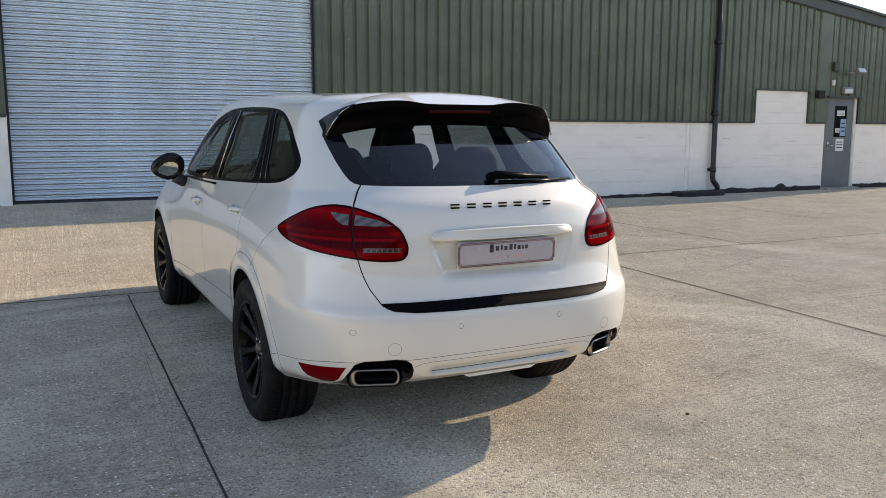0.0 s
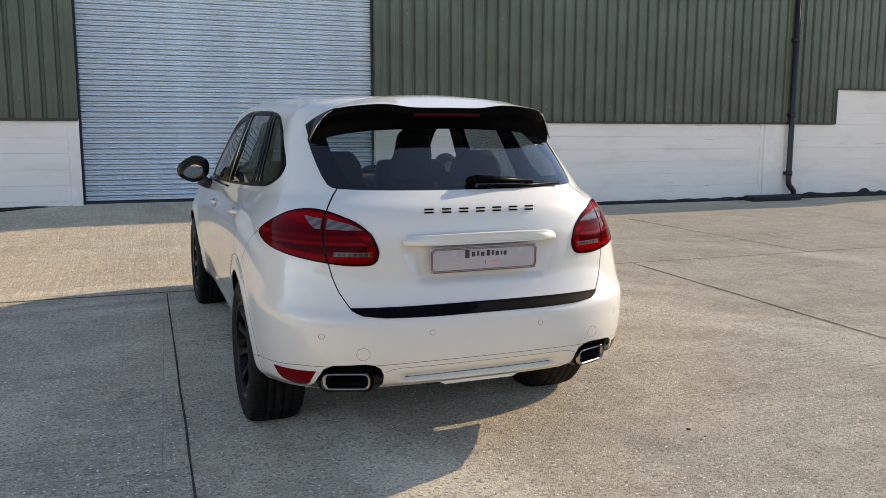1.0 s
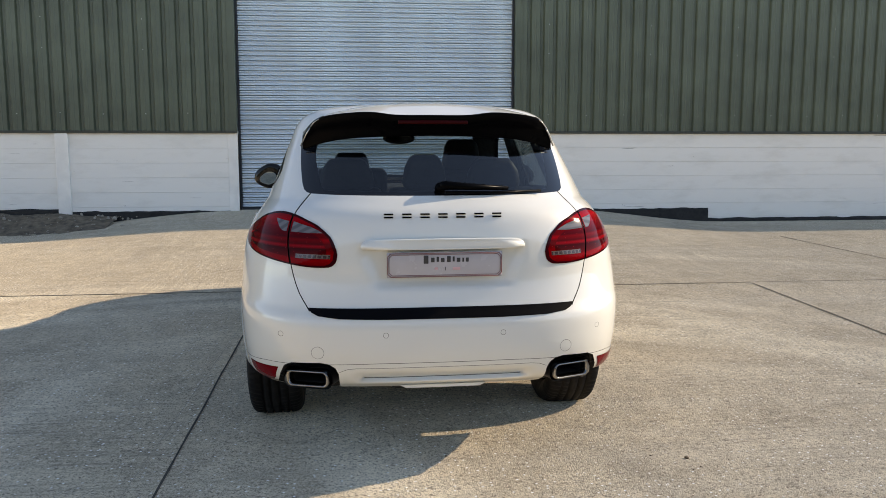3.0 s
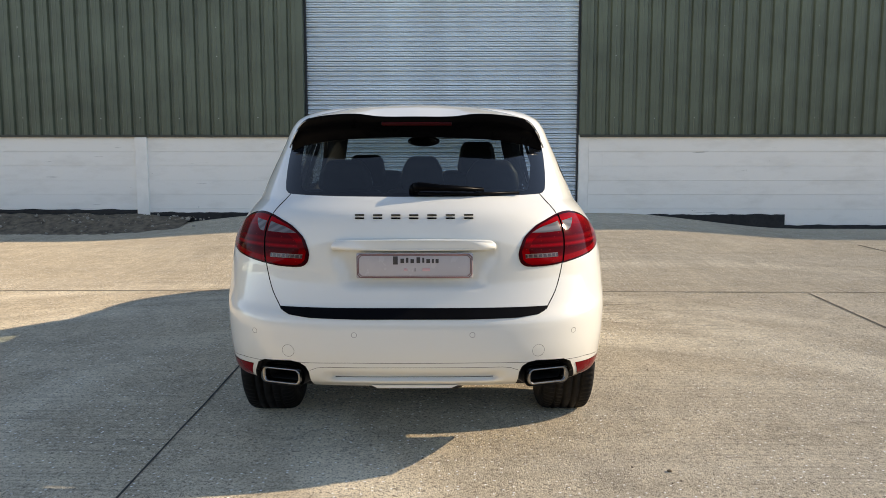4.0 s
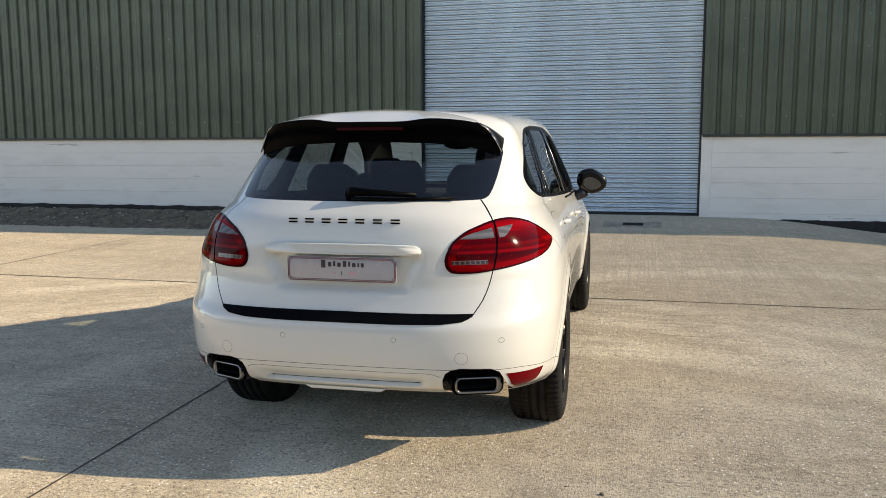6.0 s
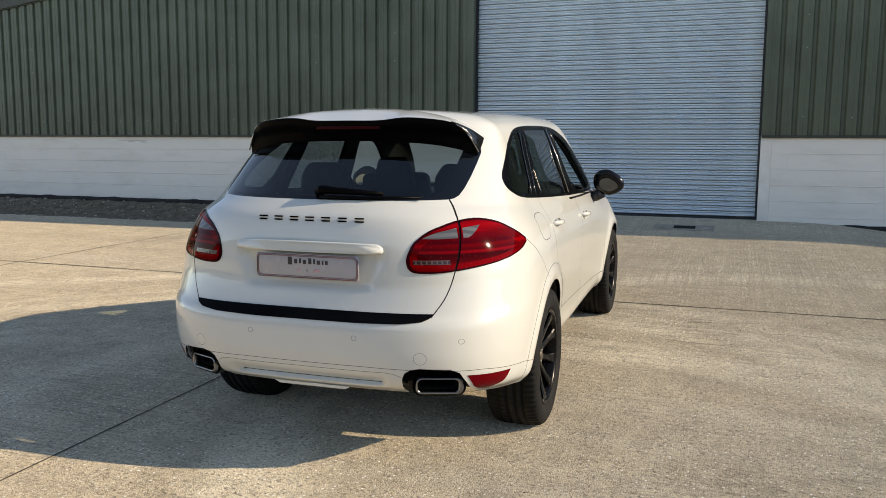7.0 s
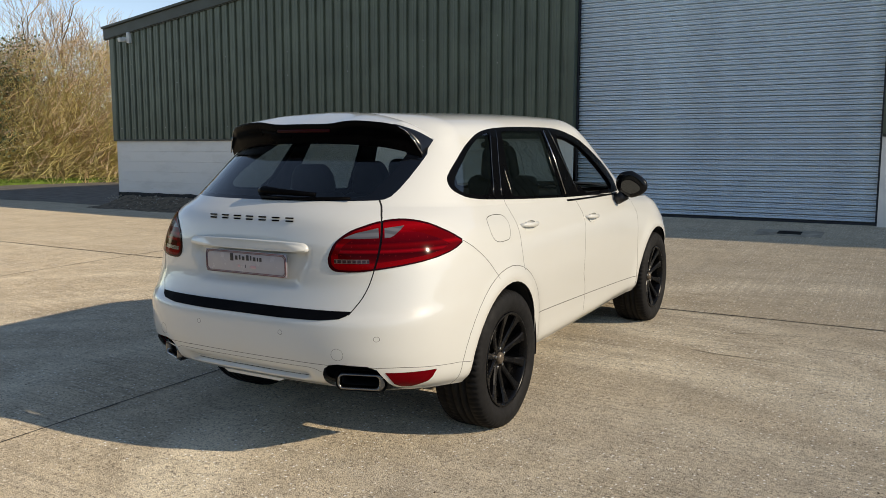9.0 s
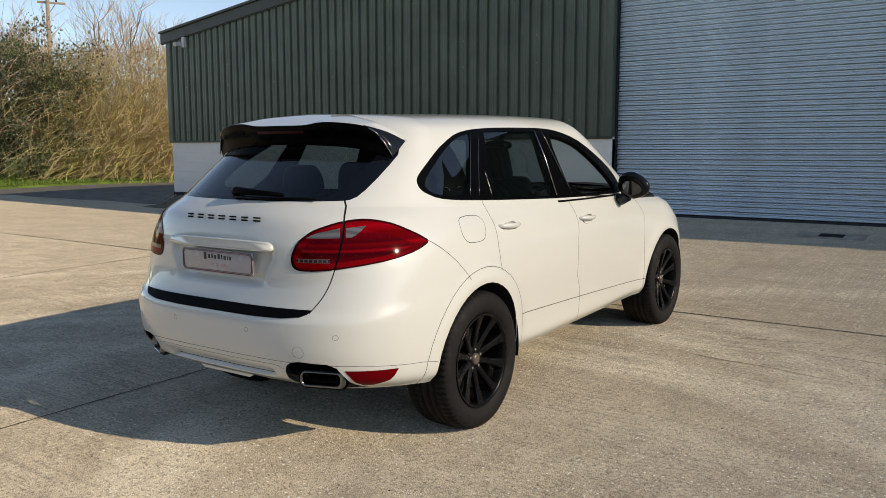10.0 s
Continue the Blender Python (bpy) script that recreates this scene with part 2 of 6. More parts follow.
rn.color(rn.mix(rn.ramp(rows_of, [(0.08, 0.5), (0.16, 0.0)]), rc, (0.30, 0.015, 0.02)))
BLACK_MATT = plain_mat("matt black plastic", (0.0018, 0.0018, 0.0022), 0.3, spec=0.04)
# brake light red, with shade put into its colour
RED_SHADE = mat("shaded red lens", (0.035, 0.001, 0.002), 0.3, 0.0, 0.0, 0.1)
RED_DARK = mat("dark red lamp lens", (0.03, 0.001, 0.003), 0.1, 0.0, 0.0, 0.5)
CLEAR_LENS = mat("clear lamp lens", (0.15, 0.145, 0.165), 0.12, 0.0, 0.2)
cn = Nodes(CLEAR_LENS)
flutes = cn.put("ShaderNodeTexWave", {"Vector": cn.mapped(cn.tex.outputs["Object"], (1, 1, 1), (0.5, 0.3, 0)), "Scale": 9.0, "Distortion": 1.5}, bands_direction="Z").outputs["Fac"]
cn.color(cn.ramp(flutes, [(0.2, (0.085, 0.09, 0.105)), (0.75, (0.14, 0.145, 0.165))]))
RED_REFLECT = mat("red reflector", (0.14, 0.001, 0.004), 0.12, 0.0, 0.0, 0.5)
LED_GREY = mat("frosted light strip", (0.16, 0.12, 0.11), 0.25, 0.0, 0.4)
en = Nodes(LED_GREY)
ex = en.put("ShaderNodeSeparateXYZ", {"Vector": en.tex.outputs["Object"]}).outputs
along = en.math("MULTIPLY", en.math("ADD", en.math("ABSOLUTE", ex["X"]), ex["Y"]), 0.7071)
tick = en.math("LESS_THAN", en.math("FRACT", en.math("DIVIDE", along, 0.0215)), 0.3)
edge = en.math("GREATER_THAN", en.math("ABSOLUTE", en.math("SUBTRACT", ex["Z"], 1.0115)), 0.0068)
en.color(en.mix(en.math("MAXIMUM", tick, edge), (0.03, 0.004, 0.005), (0.105, 0.066, 0.058)))
# silver tinted dark, in place of dark surroundings it would reflect
MIRROR_DARK_REFLECT = mat("mirror with dark reflection in its tint", (0.12, 0.135, 0.15), 0.03, 1.0)
MIRROR = mat("mirror silver", (0.45, 0.52, 0.55), 0.02, 1.0)
HUB_CAP = plain_mat("grey badge enamel", (0.16, 0.13, 0.10), 0.3, 0.4)
PLATE = plain_mat("pale plate acrylic", (0.42, 0.41, 0.44), 0.25, coat=0.6, amount=0.06)
ROSE = mat("rose print", (0.19, 0.085, 0.09), 0.5)
ROSE_PALE = mat("pale rose print", (0.58, 0.36, 0.38), 0.4)
INK = mat("black print", (0.03, 0.03, 0.035), 0.4)
for lens in (RED_LENS, RED_CORE, RED_REFLECT, RED_DARK, CLEAR_LENS):
    lens.node_tree.nodes["Principled BSDF"].inputs["IOR"].default_value = 1.16
CONCRETE = concrete_mat()
BLOCK = painted_block_mat()
CLAD = plain_mat("olive green coated steel", (0.094, 0.114, 0.080), 0.36, scale=1.2, amount=0.22, spec=0.45)
SHUTTER = plain_mat("blue grey coated steel", (0.74, 0.84, 0.93), 0.2, 0.4, scale=1.5, amount=0.1)
BITUMEN = plain_mat("black bitumen", (0.012, 0.011, 0.010), 0.7, scale=7, amount=0.7, bump=0.6, bump_scale=25)
SOIL = plain_mat("grey soil", (0.14, 0.112, 0.08), 0.95, scale=9, amount=0.6, bump=1.0, bump_scale=30)
DARK_GROUND = plain_mat("rough dark ground", (0.17, 0.155, 0.135), 0.9, scale=3, amount=0.3, bump=0.5, bump_scale=60)
PATCH = plain_mat("pale concrete", (0.36, 0.325, 0.265), 0.9, scale=5, amount=0.35, bump=0.6, bump_scale=70)
TRIM = plain_mat("dark green flashing", (0.036, 0.042, 0.032), 0.45, scale=2, amount=0.15)
RENDER = plain_mat("white cement render", (0.885, 0.865, 0.81), 0.8, scale=3, amount=0.08, bump=0.3, bump_scale=50)
PIPE = plain_mat("black pipe plastic", (0.014, 0.014, 0.015), 0.4)
DOOR_GREY = plain_mat("grey door paint", (0.14, 0.16, 0.17), 0.5, scale=2, amount=0.12)
FRAME_WHITE = plain_mat("white frame paint", (0.66, 0.66, 0.64), 0.5, amount=0.08)
PAPER = plain_mat("white notice paper", (0.72, 0.74, 0.76), 0.6, amount=0.05)
PAPER_BLUE = plain_mat("blue notice", (0.22, 0.38, 0.55), 0.6, amount=0.1)
LAMP_GREY = plain_mat("grey lamp casting", (0.20, 0.20, 0.20), 0.5, 0.3)
LAMP_GLASS = mat("frosted lamp glass", (0.62, 0.64, 0.64), 0.25, 0.0, 0.5)
GUIDE = plain_mat("dark shutter guide", (0.022, 0.026, 0.034), 0.5, amount=0.3)
ROOF = plain_mat("grey roof sheet", (0.12, 0.125, 0.12), 0.6, amount=0.2)
GRASS = plain_mat("grass", (0.12, 0.19, 0.025), 0.8, scale=2.0, amount=0.45)


def twig_mat(name, colours):
    """Bark whose colour differs from stem to stem, with soft blotches."""
    m = mat(name, colours[0], 0.7)
    n = Nodes(m)
    k = n.math("ADD", n.math("MULTIPLY", n.geo.outputs["Random Per Island"], 0.75), n.math("MULTIPLY", n.noise(n.tex.outputs["Object"], 0.9, 3), 0.25))
    n.color(n.ramp(k, [(i / (len(colours) - 1), c) for i, c in enumerate(colours)]))
    return m


WILLOW = twig_mat("yellow willow bark", ((0.30, 0.23, 0.14), (0.60, 0.50, 0.20), (0.72, 0.62, 0.27), (0.62, 0.57, 0.22), (0.55, 0.40, 0.22)))
TWIG = twig_mat("orange brown twigs", ((0.28, 0.20, 0.14), (0.58, 0.40, 0.24), (0.66, 0.46, 0.28), (0.50, 0.40, 0.30), (0.60, 0.52, 0.26)))
BARK = plain_mat("grey brown bark", (0.16, 0.125, 0.095), 0.85, scale=5, amount=0.4, bump=0.6, bump_scale=20)
IVY = plain_mat("dark ivy leaf", (0.085, 0.10, 0.042), 0.65, scale=1.2, amount=0.5)
POLE = plain_mat("weathered pole wood", (0.34, 0.27, 0.2), 0.85, scale=5, amount=0.25, bump=0.5, bump_scale=15)
FLINT = plain_mat("flint", (0.32, 0.29, 0.24), 0.7, scale=8, amount=0.6)
JOINT = plain_mat("joint filler", (0.065, 0.056, 0.045), 0.9, scale=8, amount=0.5)
# ---- mesh helpers ----
def link_mesh(name, bm, material, parent=None, label="", smooth=True):
    me = bpy.data.meshes.new(name)
    bm.to_mesh(me)
    bm.free()
    for m in material if isinstance(material, (list, tuple)) else [material]:
        me.materials.append(m)
    if smooth:
        me.shade_smooth()
    ob = new(name, me)
    if parent is not None:
        ob.parent = parent
    if label:
        tagged(ob, label)
    return ob


def part(name, bm, material, parent, label="", smooth=True):
    return link_mesh(name, bm, material, parent, label, smooth)


def box(bm, lo, hi, bevel=0.0, seg=2):
    c = [(a + b) / 2 for a, b in zip(lo, hi)]
    s = [b - a for a, b in zip(lo, hi)]
    r = bmesh.ops.create_cube(bm, size=1, matrix=Matrix.LocRotScale(c, None, s))
    if bevel:
        es = list({e for v in r["verts"] for e in v.link_edges})
        bmesh.ops.bevel(bm, geom=es, offset=bevel, segments=seg, affect="EDGES", profile=0.6)
    return r["verts"]


def lathe(bm, profile, m=Matrix(), seg=48, close=False):
    """Turns a profile of (radius, height) round z, then moves it by m."""
    rings = []
    for r, h in profile:
        rings.append([bm.verts.new(m @ Vector((r * math.cos(a), r * math.sin(a), h))) for a in (2 * math.pi * i / seg for i in range(seg))])
    for a, b in zip(rings, rings[1:]):
        for i in range(seg):
            bm.faces.new((a[i], a[(i + 1) % seg], b[(i + 1) % seg], b[i]))
    if close:
        for ring in (rings[0], rings[-1]):
            if (ring[0].co - ring[seg // 2].co).length > 1e-6:
                bm.faces.new(ring)
    return rings


def tube(bm, pts, radius, seg=10, cap=True):
    """A round bar along a line of points; radius may be a list."""
    pts = [Vector(p) for p in pts]
    rs = radius if isinstance(radius, (list, tuple)) else [radius] * len(pts)
    rings = []
    side = None
    for i, (p, r) in enumerate(zip(pts, rs)):
        d = (pts[min(i + 1, len(pts) - 1)] - pts[max(i - 1, 0)]).normalized()
        if side is None:
            side = d.orthogonal().normalized()
        side = (side - d * side.dot(d)).normalized()
        up = d.cross(side)
        rings.append([bm.verts.new(p + r * (math.cos(a) * side + math.sin(a) * up)) for a in (2 * math.pi * k / seg for k in range(seg))])
    for a, b in zip(rings, rings[1:]):
        for k in range(seg):
            bm.faces.new((a[k], a[(k + 1) % seg], b[(k + 1) % seg], b[k]))
    if cap:
        bm.faces.new(rings[0][::-1])
        bm.faces.new(rings[-1])
    return rings


def smooth01(a, b, v):
    t = min(max((v - a) / (b - a), 0.0), 1.0)
    return t * t * (3 - 2 * t)


# ---- ground ----
def ground_z(x, y):
    """The yard rises gently to the building, with a ramp up to the shutter."""
    lat = 1 - min(max(0.0, (-0.5 - x) / 3.3, (x - 4.5) / 3.1), 1.0)
    return 0.024 * (min(max(y, -8.0), 16.0) - 2.86) + 0.26 * min(max((y - 7.0) / 5.5, 0), 1) ** 1.7 * lat * lat * (3 - 2 * lat)


bm = bmesh.new()
gx = sorted([-600, -250, -150, -80, -50, -35, -28, 26, 34, 50, 90, 200, 600] + [-24 + 0.4 * i for i in range(116)])
gy = sorted([-600, -250, -100, -60, -30, -16, -8, 20, 24, 30, 40, 70, 150, 600] + [-6 + 0.4 * i for i in range(58)] + [7.0])
grid = [[bm.verts.new((x, y, ground_z(x, y))) for x in gx] for y in gy]
for r0, r1 in zip(grid, grid[1:]):
    for i in range(len(gx) - 1):
        bm.faces.new((r0[i], r0[i + 1], r1[i + 1], r1[i]))
ground = tagged(link_mesh("ground", bm, CONCRETE), "worn brushed concrete yard with joints and tyre marks", "ground", kind="structure")
def ground_strip(name, a, b, width, material, lift_by=0.004, steps=60, wobble=0.0, label="", category="joint"):
    """A flat strip that follows the ground from a to b."""
    bm = bmesh.new()
    a, b = Vector((*a, 0)), Vector((*b, 0))
    d = (b - a).normalized()
    n = Vector((-d.y, d.x, 0)) * width / 2
    last = None
    for i in range(steps + 1):
        p = a.lerp(b, i / steps)
        p += n.normalized() * wobble * noise.noise(p * 1.7)
        k = 0.75 + 0.5 * noise.noise(p * 4.0)
        row = [bm.verts.new((q.x, q.y, ground_z(q.x, q.y) + lift_by)) for q in (p - n * k, p + n * k)]
        if last:
            bm.faces.new((last[0], row[0], row[1], last[1]))
        last = row
    bmesh.ops.recalc_face_normals(bm, faces=bm.faces[:])
    return tagged(link_mesh(name, bm, material), label, category, kind="structure")


ground_strip("slab_joint", (-24, 7.14), (20, 7.2), 0.024, JOINT, label="dark filled joint across the concrete yard", wobble=0.004)
ground_strip("slab_joint", (0.495, -6), (0.53, 7.12), 0.016, JOINT, label="dark filled joint running along the concrete yard", wobble=0.004)
ground_strip("slab_joint", (5.62, -6), (5.46, 7.14), 0.030, JOINT, label="dark filled joint running along the concrete yard", wobble=0.004)
ground_strip("slab_joint", (7.98, 7.2), (7.62, 10.6), 0.030, JOINT, label="dark filled joint running along the concrete yard", wobble=0.004)
ground_strip("slab_joint", (-4.6, 7.18), (-4.5, 11.2), 0.018, JOINT, label="dark filled joint running along the concrete yard", wobble=0.004)
ground_strip("slab_joint", (-4.6, -6), (-4.6, 7.1), 0.018, JOINT, label="dark filled joint running along the concrete yard", wobble=0.004)
for a, b in (((3.2, 5.9), (4.1, 5.75)), ((4.0, 6.35), (4.5, 6.3)), ((3.3, 6.5), (3.9, 6.72)), ((6.3, 6.0), (7.4, 6.4))):
    ground_strip("ground_crack", a, b, 0.009, JOINT, 0.004, 24, 0.06, "thin crack in the concrete", "crack")
ground_strip("ground_crack", (0.27, -1.0), (0.505, 7.05), 0.004, PATCH, 0.004, 60, 0.002, "thin crack in the concrete", "crack")
# small stone and stray pebbles
rng = random.Random(5)
bm = bmesh.new()
for k in range(260):
    x, y = (2.99, 2.86) if k == 0 else (rng.uniform(-2.5, 7.5), rng.uniform(0.8, 8.5))
    r = 0.013 if k == 0 else rng.uniform(0.002, 0.006)
    bmesh.ops.create_icosphere(bm, subdivisions=1, radius=r, matrix=Matrix.Translation((x, y, ground_z(x, y) + r * 0.4)) @ Matrix.Diagonal((1, rng.uniform(0.7, 1.2), 0.6, 1)))
tagged(link_mesh("pebbles", bm, SOIL), "scattered small pebbles on the concrete", "pebbles", kind="stuff")
# rough dark ground sheet between the gable and the verge
bm = bmesh.new()
last = None
for k in range(29):
    y = 12.2 + k
    xs = [-23.25 + 2.6 * (y - 6) / 26 + (11.4 - 2.6 * (y - 6) / 26) * i / 12 for i in range(13)]
    row = [bm.verts.new((x, y + (0.25 * noise.noise(Vector((x * 0.6, 0, 0))) if k == 0 else 0), ground_z(x, y) + 0.005)) for x in xs]
    if last:
        for i in range(12):
            bm.faces.new((last[i], last[i + 1], row[i + 1], row[i]))
    last = row
tagged(link_mesh("lane", bm, DARK_GROUND), "rough dark ground sheet beside the building", "road", kind="structure")
# plain unseen banks, added behind and beside the camera to block low sky light
for name, lo, hi in (("boundary_south", (-42, -20, -1), (42, -18, 4.8)), ("boundary_east", (42, -18, -1), (44, 40, 5.0)), ("boundary_west", (-44, -18, -1), (-42, 4, 3.2))):
    bm = bmesh.new()
    box(bm, lo, hi, 0.4)
    tagged(link_mesh(name, bm, IVY), "unseen dark bank added to block low sky light", "hedge", kind="structure")
# drain cover in front of the shutter
cover = new("drain_cover")
cover.location = (3.0, 11.75, ground_z(3.0, 11.75))
cover.rotation_euler = (math.atan(0.097), 0, 0)
tagged(cover, "pale concrete drain surround with a dark iron grate", "drain cover")
bm = bmesh.new()
box(bm, (-0.42, -0.2, -0.03), (0.42, 0.2, 0.008), 0.004)
part("surround", bm, PATCH, cover)
bm = bmesh.new()
for i in range(7):
    box(bm, (-0.14, -0.10 + i * 0.03, 0.006), (0.16, -0.085 + i * 0.03, 0.014))
part("grate", bm, GAP, cover, "dark iron grate", smooth=False)
# ---- building ----
WALL_Y, TOP_W, PITCH = 12.55, 1.73, 0.2133
X_LEFT, OPEN_L, OPEN_R, X_RIGHT = -11.93, -0.46, 4.0, 19.2
DOOR_L, DOOR_R, BLOCK_L, BLOCK_R, BLOCK_T = 16.0, 16.88, 13.69, 15.33, 2.43


def roof_z(x):
    """Underside of the verge along the gable."""
    return 5.86 - 0.124 * abs(x - 2.2)


def white_foot(x):
    return 0.53 if x < -3.2 else 0.49 if x < OPEN_L else 0.465 if x < 7.36 else 0.27 if x < 11.6 else 0.24


# low masonry wall cores; the facing blocks are laid on them at the end of the file
for name, x0, x1 in (("wall_left", X_LEFT + 0.02, OPEN_L), ("wall_right", OPEN_R, DOOR_L - 0.06), ("wall_end", DOOR_R + 0.06, X_RIGHT)):
    bm = bmesh.new()
    box(bm, (x0, WALL_Y + 0.008, -0.3), (x1, WALL_Y + 0.30, TOP_W + 0.02))
    if name == "wall_right":
        box(bm, (BLOCK_L, WALL_Y + 0.010, TOP_W + 0.02), (BLOCK_R, WALL_Y + 0.30, BLOCK_T))
    tagged(link_mesh(name, bm, RENDER, smooth=False), "low white painted block wall under green cladding", "wall", kind="structure")
bm = bmesh.new()
box(bm, (X_LEFT + 0.02, WALL_Y + 0.31, -0.3), (X_LEFT + 0.30, 40, TOP_W))
tagged(link_mesh("wall_side", bm, RENDER, smooth=False), "white painted side wall", "wall", kind="structure")
bm = bmesh.new()
box(bm, (X_LEFT, WALL_Y + 0.31, TOP_W), (X_LEFT + 0.28, 40, 4.1))
tagged(link_mesh("cladding_side", bm, CLAD, smooth=False), "olive green clad side wall", "wall", kind="structure")
bm = bmesh.new()
box(bm, (X_RIGHT, WALL_Y, -0.3), (X_RIGHT + 0.3, 40, 3.7))
box(bm, (X_LEFT, 39.8, -0.3), (X_RIGHT, 40.0, 4.0))
tagged(link_mesh("wall_back", bm, CLAD, smooth=False), "olive green clad outer walls", "wall", kind="structure")
# two roof slopes
bm = bmesh.new()
for a, b in ((X_LEFT - 0.15, 2.2), (2.2, X_RIGHT + 0.4)):
    za, zb = roof_z(a) + 0.20, roof_z(b) + 0.20
    v = [bm.verts.new(p) for p in ((a, WALL_Y - 0.02, za), (b, WALL_Y - 0.02, zb), (b, 40.1, zb), (a, 40.1, za), (a, WALL_Y - 0.02, za - 0.06), (b, WALL_Y - 0.02, zb - 0.06), (b, 40.1, zb - 0.06), (a, 40.1, za - 0.06))]
    for q in ((0, 1, 2, 3), (7, 6, 5, 4), (0, 4, 5, 1), (2, 6, 7, 3), (1, 5, 6, 2), (3, 7, 4, 0)):
        bm.faces.new([v[i] for i in q])
tagged(link_mesh("roof", bm, ROOF, smooth=False), "low pitched grey sheet roof", "roof", kind="structure")
# verge boards and gutter ends
for a, b in ((X_LEFT - 0.17, 2.2), (2.2, X_RIGHT + 0.3)):
    for lo, hi, y0, y1 in ((-0.03, 0.235, -0.10, -0.055), (0.20, 0.25, -0.15, 0.0), (-0.05, -0.015, -0.075, -0.04)):
        bm = bmesh.new()
        v = []
        for x in (a, b):
            for y, z in ((y0, lo), (y1, lo), (y1, hi), (y0, hi)):
                v.append(bm.verts.new((x, WALL_Y + y, roof_z(x) + z)))
        for q in ((0, 1, 5, 4), (1, 2, 6, 5), (2, 3, 7, 6), (3, 0, 4, 7), (3, 2, 1, 0), (4, 5, 6, 7)):
            bm.faces.new([v[i] for i in q])
        tagged(link_mesh("verge_board", bm, TRIM, smooth=False), "dark green verge flashing along the roof edge", "trim", kind="structure")


def sheet(name, x0, x1, z0, parent, label=""):
    """Box-profile steel sheet: broad flats with narrow pressed-in troughs, cut to the roof slope."""
    bm = bmesh.new()
    k0 = math.floor(x0 / PITCH) - 1
    prof = []
    for k in range(k0, math.ceil(x1 / PITCH) + 1):
        c = k * PITCH
        prof += [(c + 0.0, -0.041), (c + 0.004, -0.043), (c + 0.056, -0.043), (c + 0.062, -0.049), (c + 0.070, -0.049), (c + 0.076, -0.043), (c + 0.130, -0.043), (c + 0.134, -0.041), (c + 0.152, -0.001), (c + 0.192, -0.001)]
    pts = [(x0, None)] + [(x, y) for x, y in prof if x0 < x < x1] + [(x1, None)]
    def depth(x):
        for (a, ya), (b, yb) in zip(prof, prof[1:]):
            if a <= x <= b:
                return ya + (yb - ya) * (x - a) / max(b - a, 1e-6)
        return -0.043
    cols = []
    for x, y in pts:
        y = depth(x) if y is None else y
        cols.append([bm.verts.new((x, WALL_Y + y, z)) for z in (z0, roof_z(x) + 0.1)])
    for a, b in zip(cols, cols[1:]):
        bm.faces.new((a[0], b[0], b[1], a[1]))
    return part(name, bm, CLAD, parent, label, smooth=False)


SHEET_W = PITCH * 5
for name, x0, x1, z0 in (("cladding_left", X_LEFT, OPEN_L - 0.115, TOP_W), ("cladding_right", OPEN_R + 0.12, BLOCK_L - 0.03, TOP_W), ("cladding_above_block", BLOCK_L - 0.03, BLOCK_R + 0.03, BLOCK_T),
                         ("cladding_by_door", BLOCK_R + 0.03, 15.60, TOP_W), ("cladding_over_door", 15.92, DOOR_R + 0.08, 2.29), ("cladding_end", DOOR_R + 0.08, X_RIGHT, TOP_W), ("cladding_over_shutter", OPEN_L, OPEN_R, 4.75)):
    wall = tagged(new(name), "olive green box-profile steel cladding", "cladding", kind="structure")
    x = x0
    while x < x1 - 0.01:
        nx = min(x1, (math.floor(x / SHEET_W + 1e-6) + 1) * SHEET_W)
        sheet("cladding_sheet", x, nx, z0 + 0.01, wall)
        x = nx
# reveals beside the shutter above the masonry
for x0, x1 in ((OPEN_L - 0.12, OPEN_L - 0.002), (OPEN_R + 0.002, OPEN_R + 0.12)):
    bm = bmesh.new()
    box(bm, (x0, WALL_Y - 0.003, TOP_W), (x1, WALL_Y + 0.31, 4.9))
    tagged(link_mesh("shutter_reveal", bm, CLAD, smooth=False), "green steel reveal beside the shutter", "trim", kind="structure")
# flat flashings
for x0, x1, z0, y0 in ((OPEN_L - 0.13, OPEN_L, TOP_W, -0.045), (OPEN_R + 0.085, OPEN_R + 0.14, TOP_W, -0.045), (OPEN_R, OPEN_R + 0.085, TOP_W, -0.040), (15.57, 15.95, 1.73, -0.05), (X_LEFT - 0.04, X_LEFT + 0.10, TOP_W, -0.05)):
    bm = bmesh.new()
    box(bm, (x0, WALL_Y + y0, z0), (x1, WALL_Y + y0 + 0.04, roof_z((x0 + x1) / 2) + 0.03), 0.004)
    tagged(link_mesh("corner_flashing", bm, CLAD, smooth=False), "flat green steel corner flashing", "trim", kind="structure")
# drip flashing under the cladding
for x0, x1, z in ((X_LEFT - 0.03, OPEN_L - 0.005, TOP_W), (OPEN_R + 0.005, BLOCK_L, TOP_W), (BLOCK_L, BLOCK_R, BLOCK_T), (BLOCK_R, DOOR_L - 0.08, TOP_W), (DOOR_R + 0.08, X_RIGHT, TOP_W)):
    bm = bmesh.new()
    box(bm, (x0, WALL_Y - 0.052, z - 0.012), (x1, WALL_Y + 0.005, z + 0.028), 0.004)
    tagged(link_mesh("drip_flashing", bm, TRIM, smooth=False), "dark drip flashing under the cladding", "trim", kind="structure")
for x in (BLOCK_L, BLOCK_R):
    bm = bmesh.new()
    box(bm, (x - 0.02, WALL_Y - 0.05, TOP_W), (x + 0.02, WALL_Y + 0.006, BLOCK_T + 0.02), 0.004)
    tagged(link_mesh("drip_flashing", bm, TRIM, smooth=False), "dark drip flashing beside the blocked opening", "trim", kind="structure")

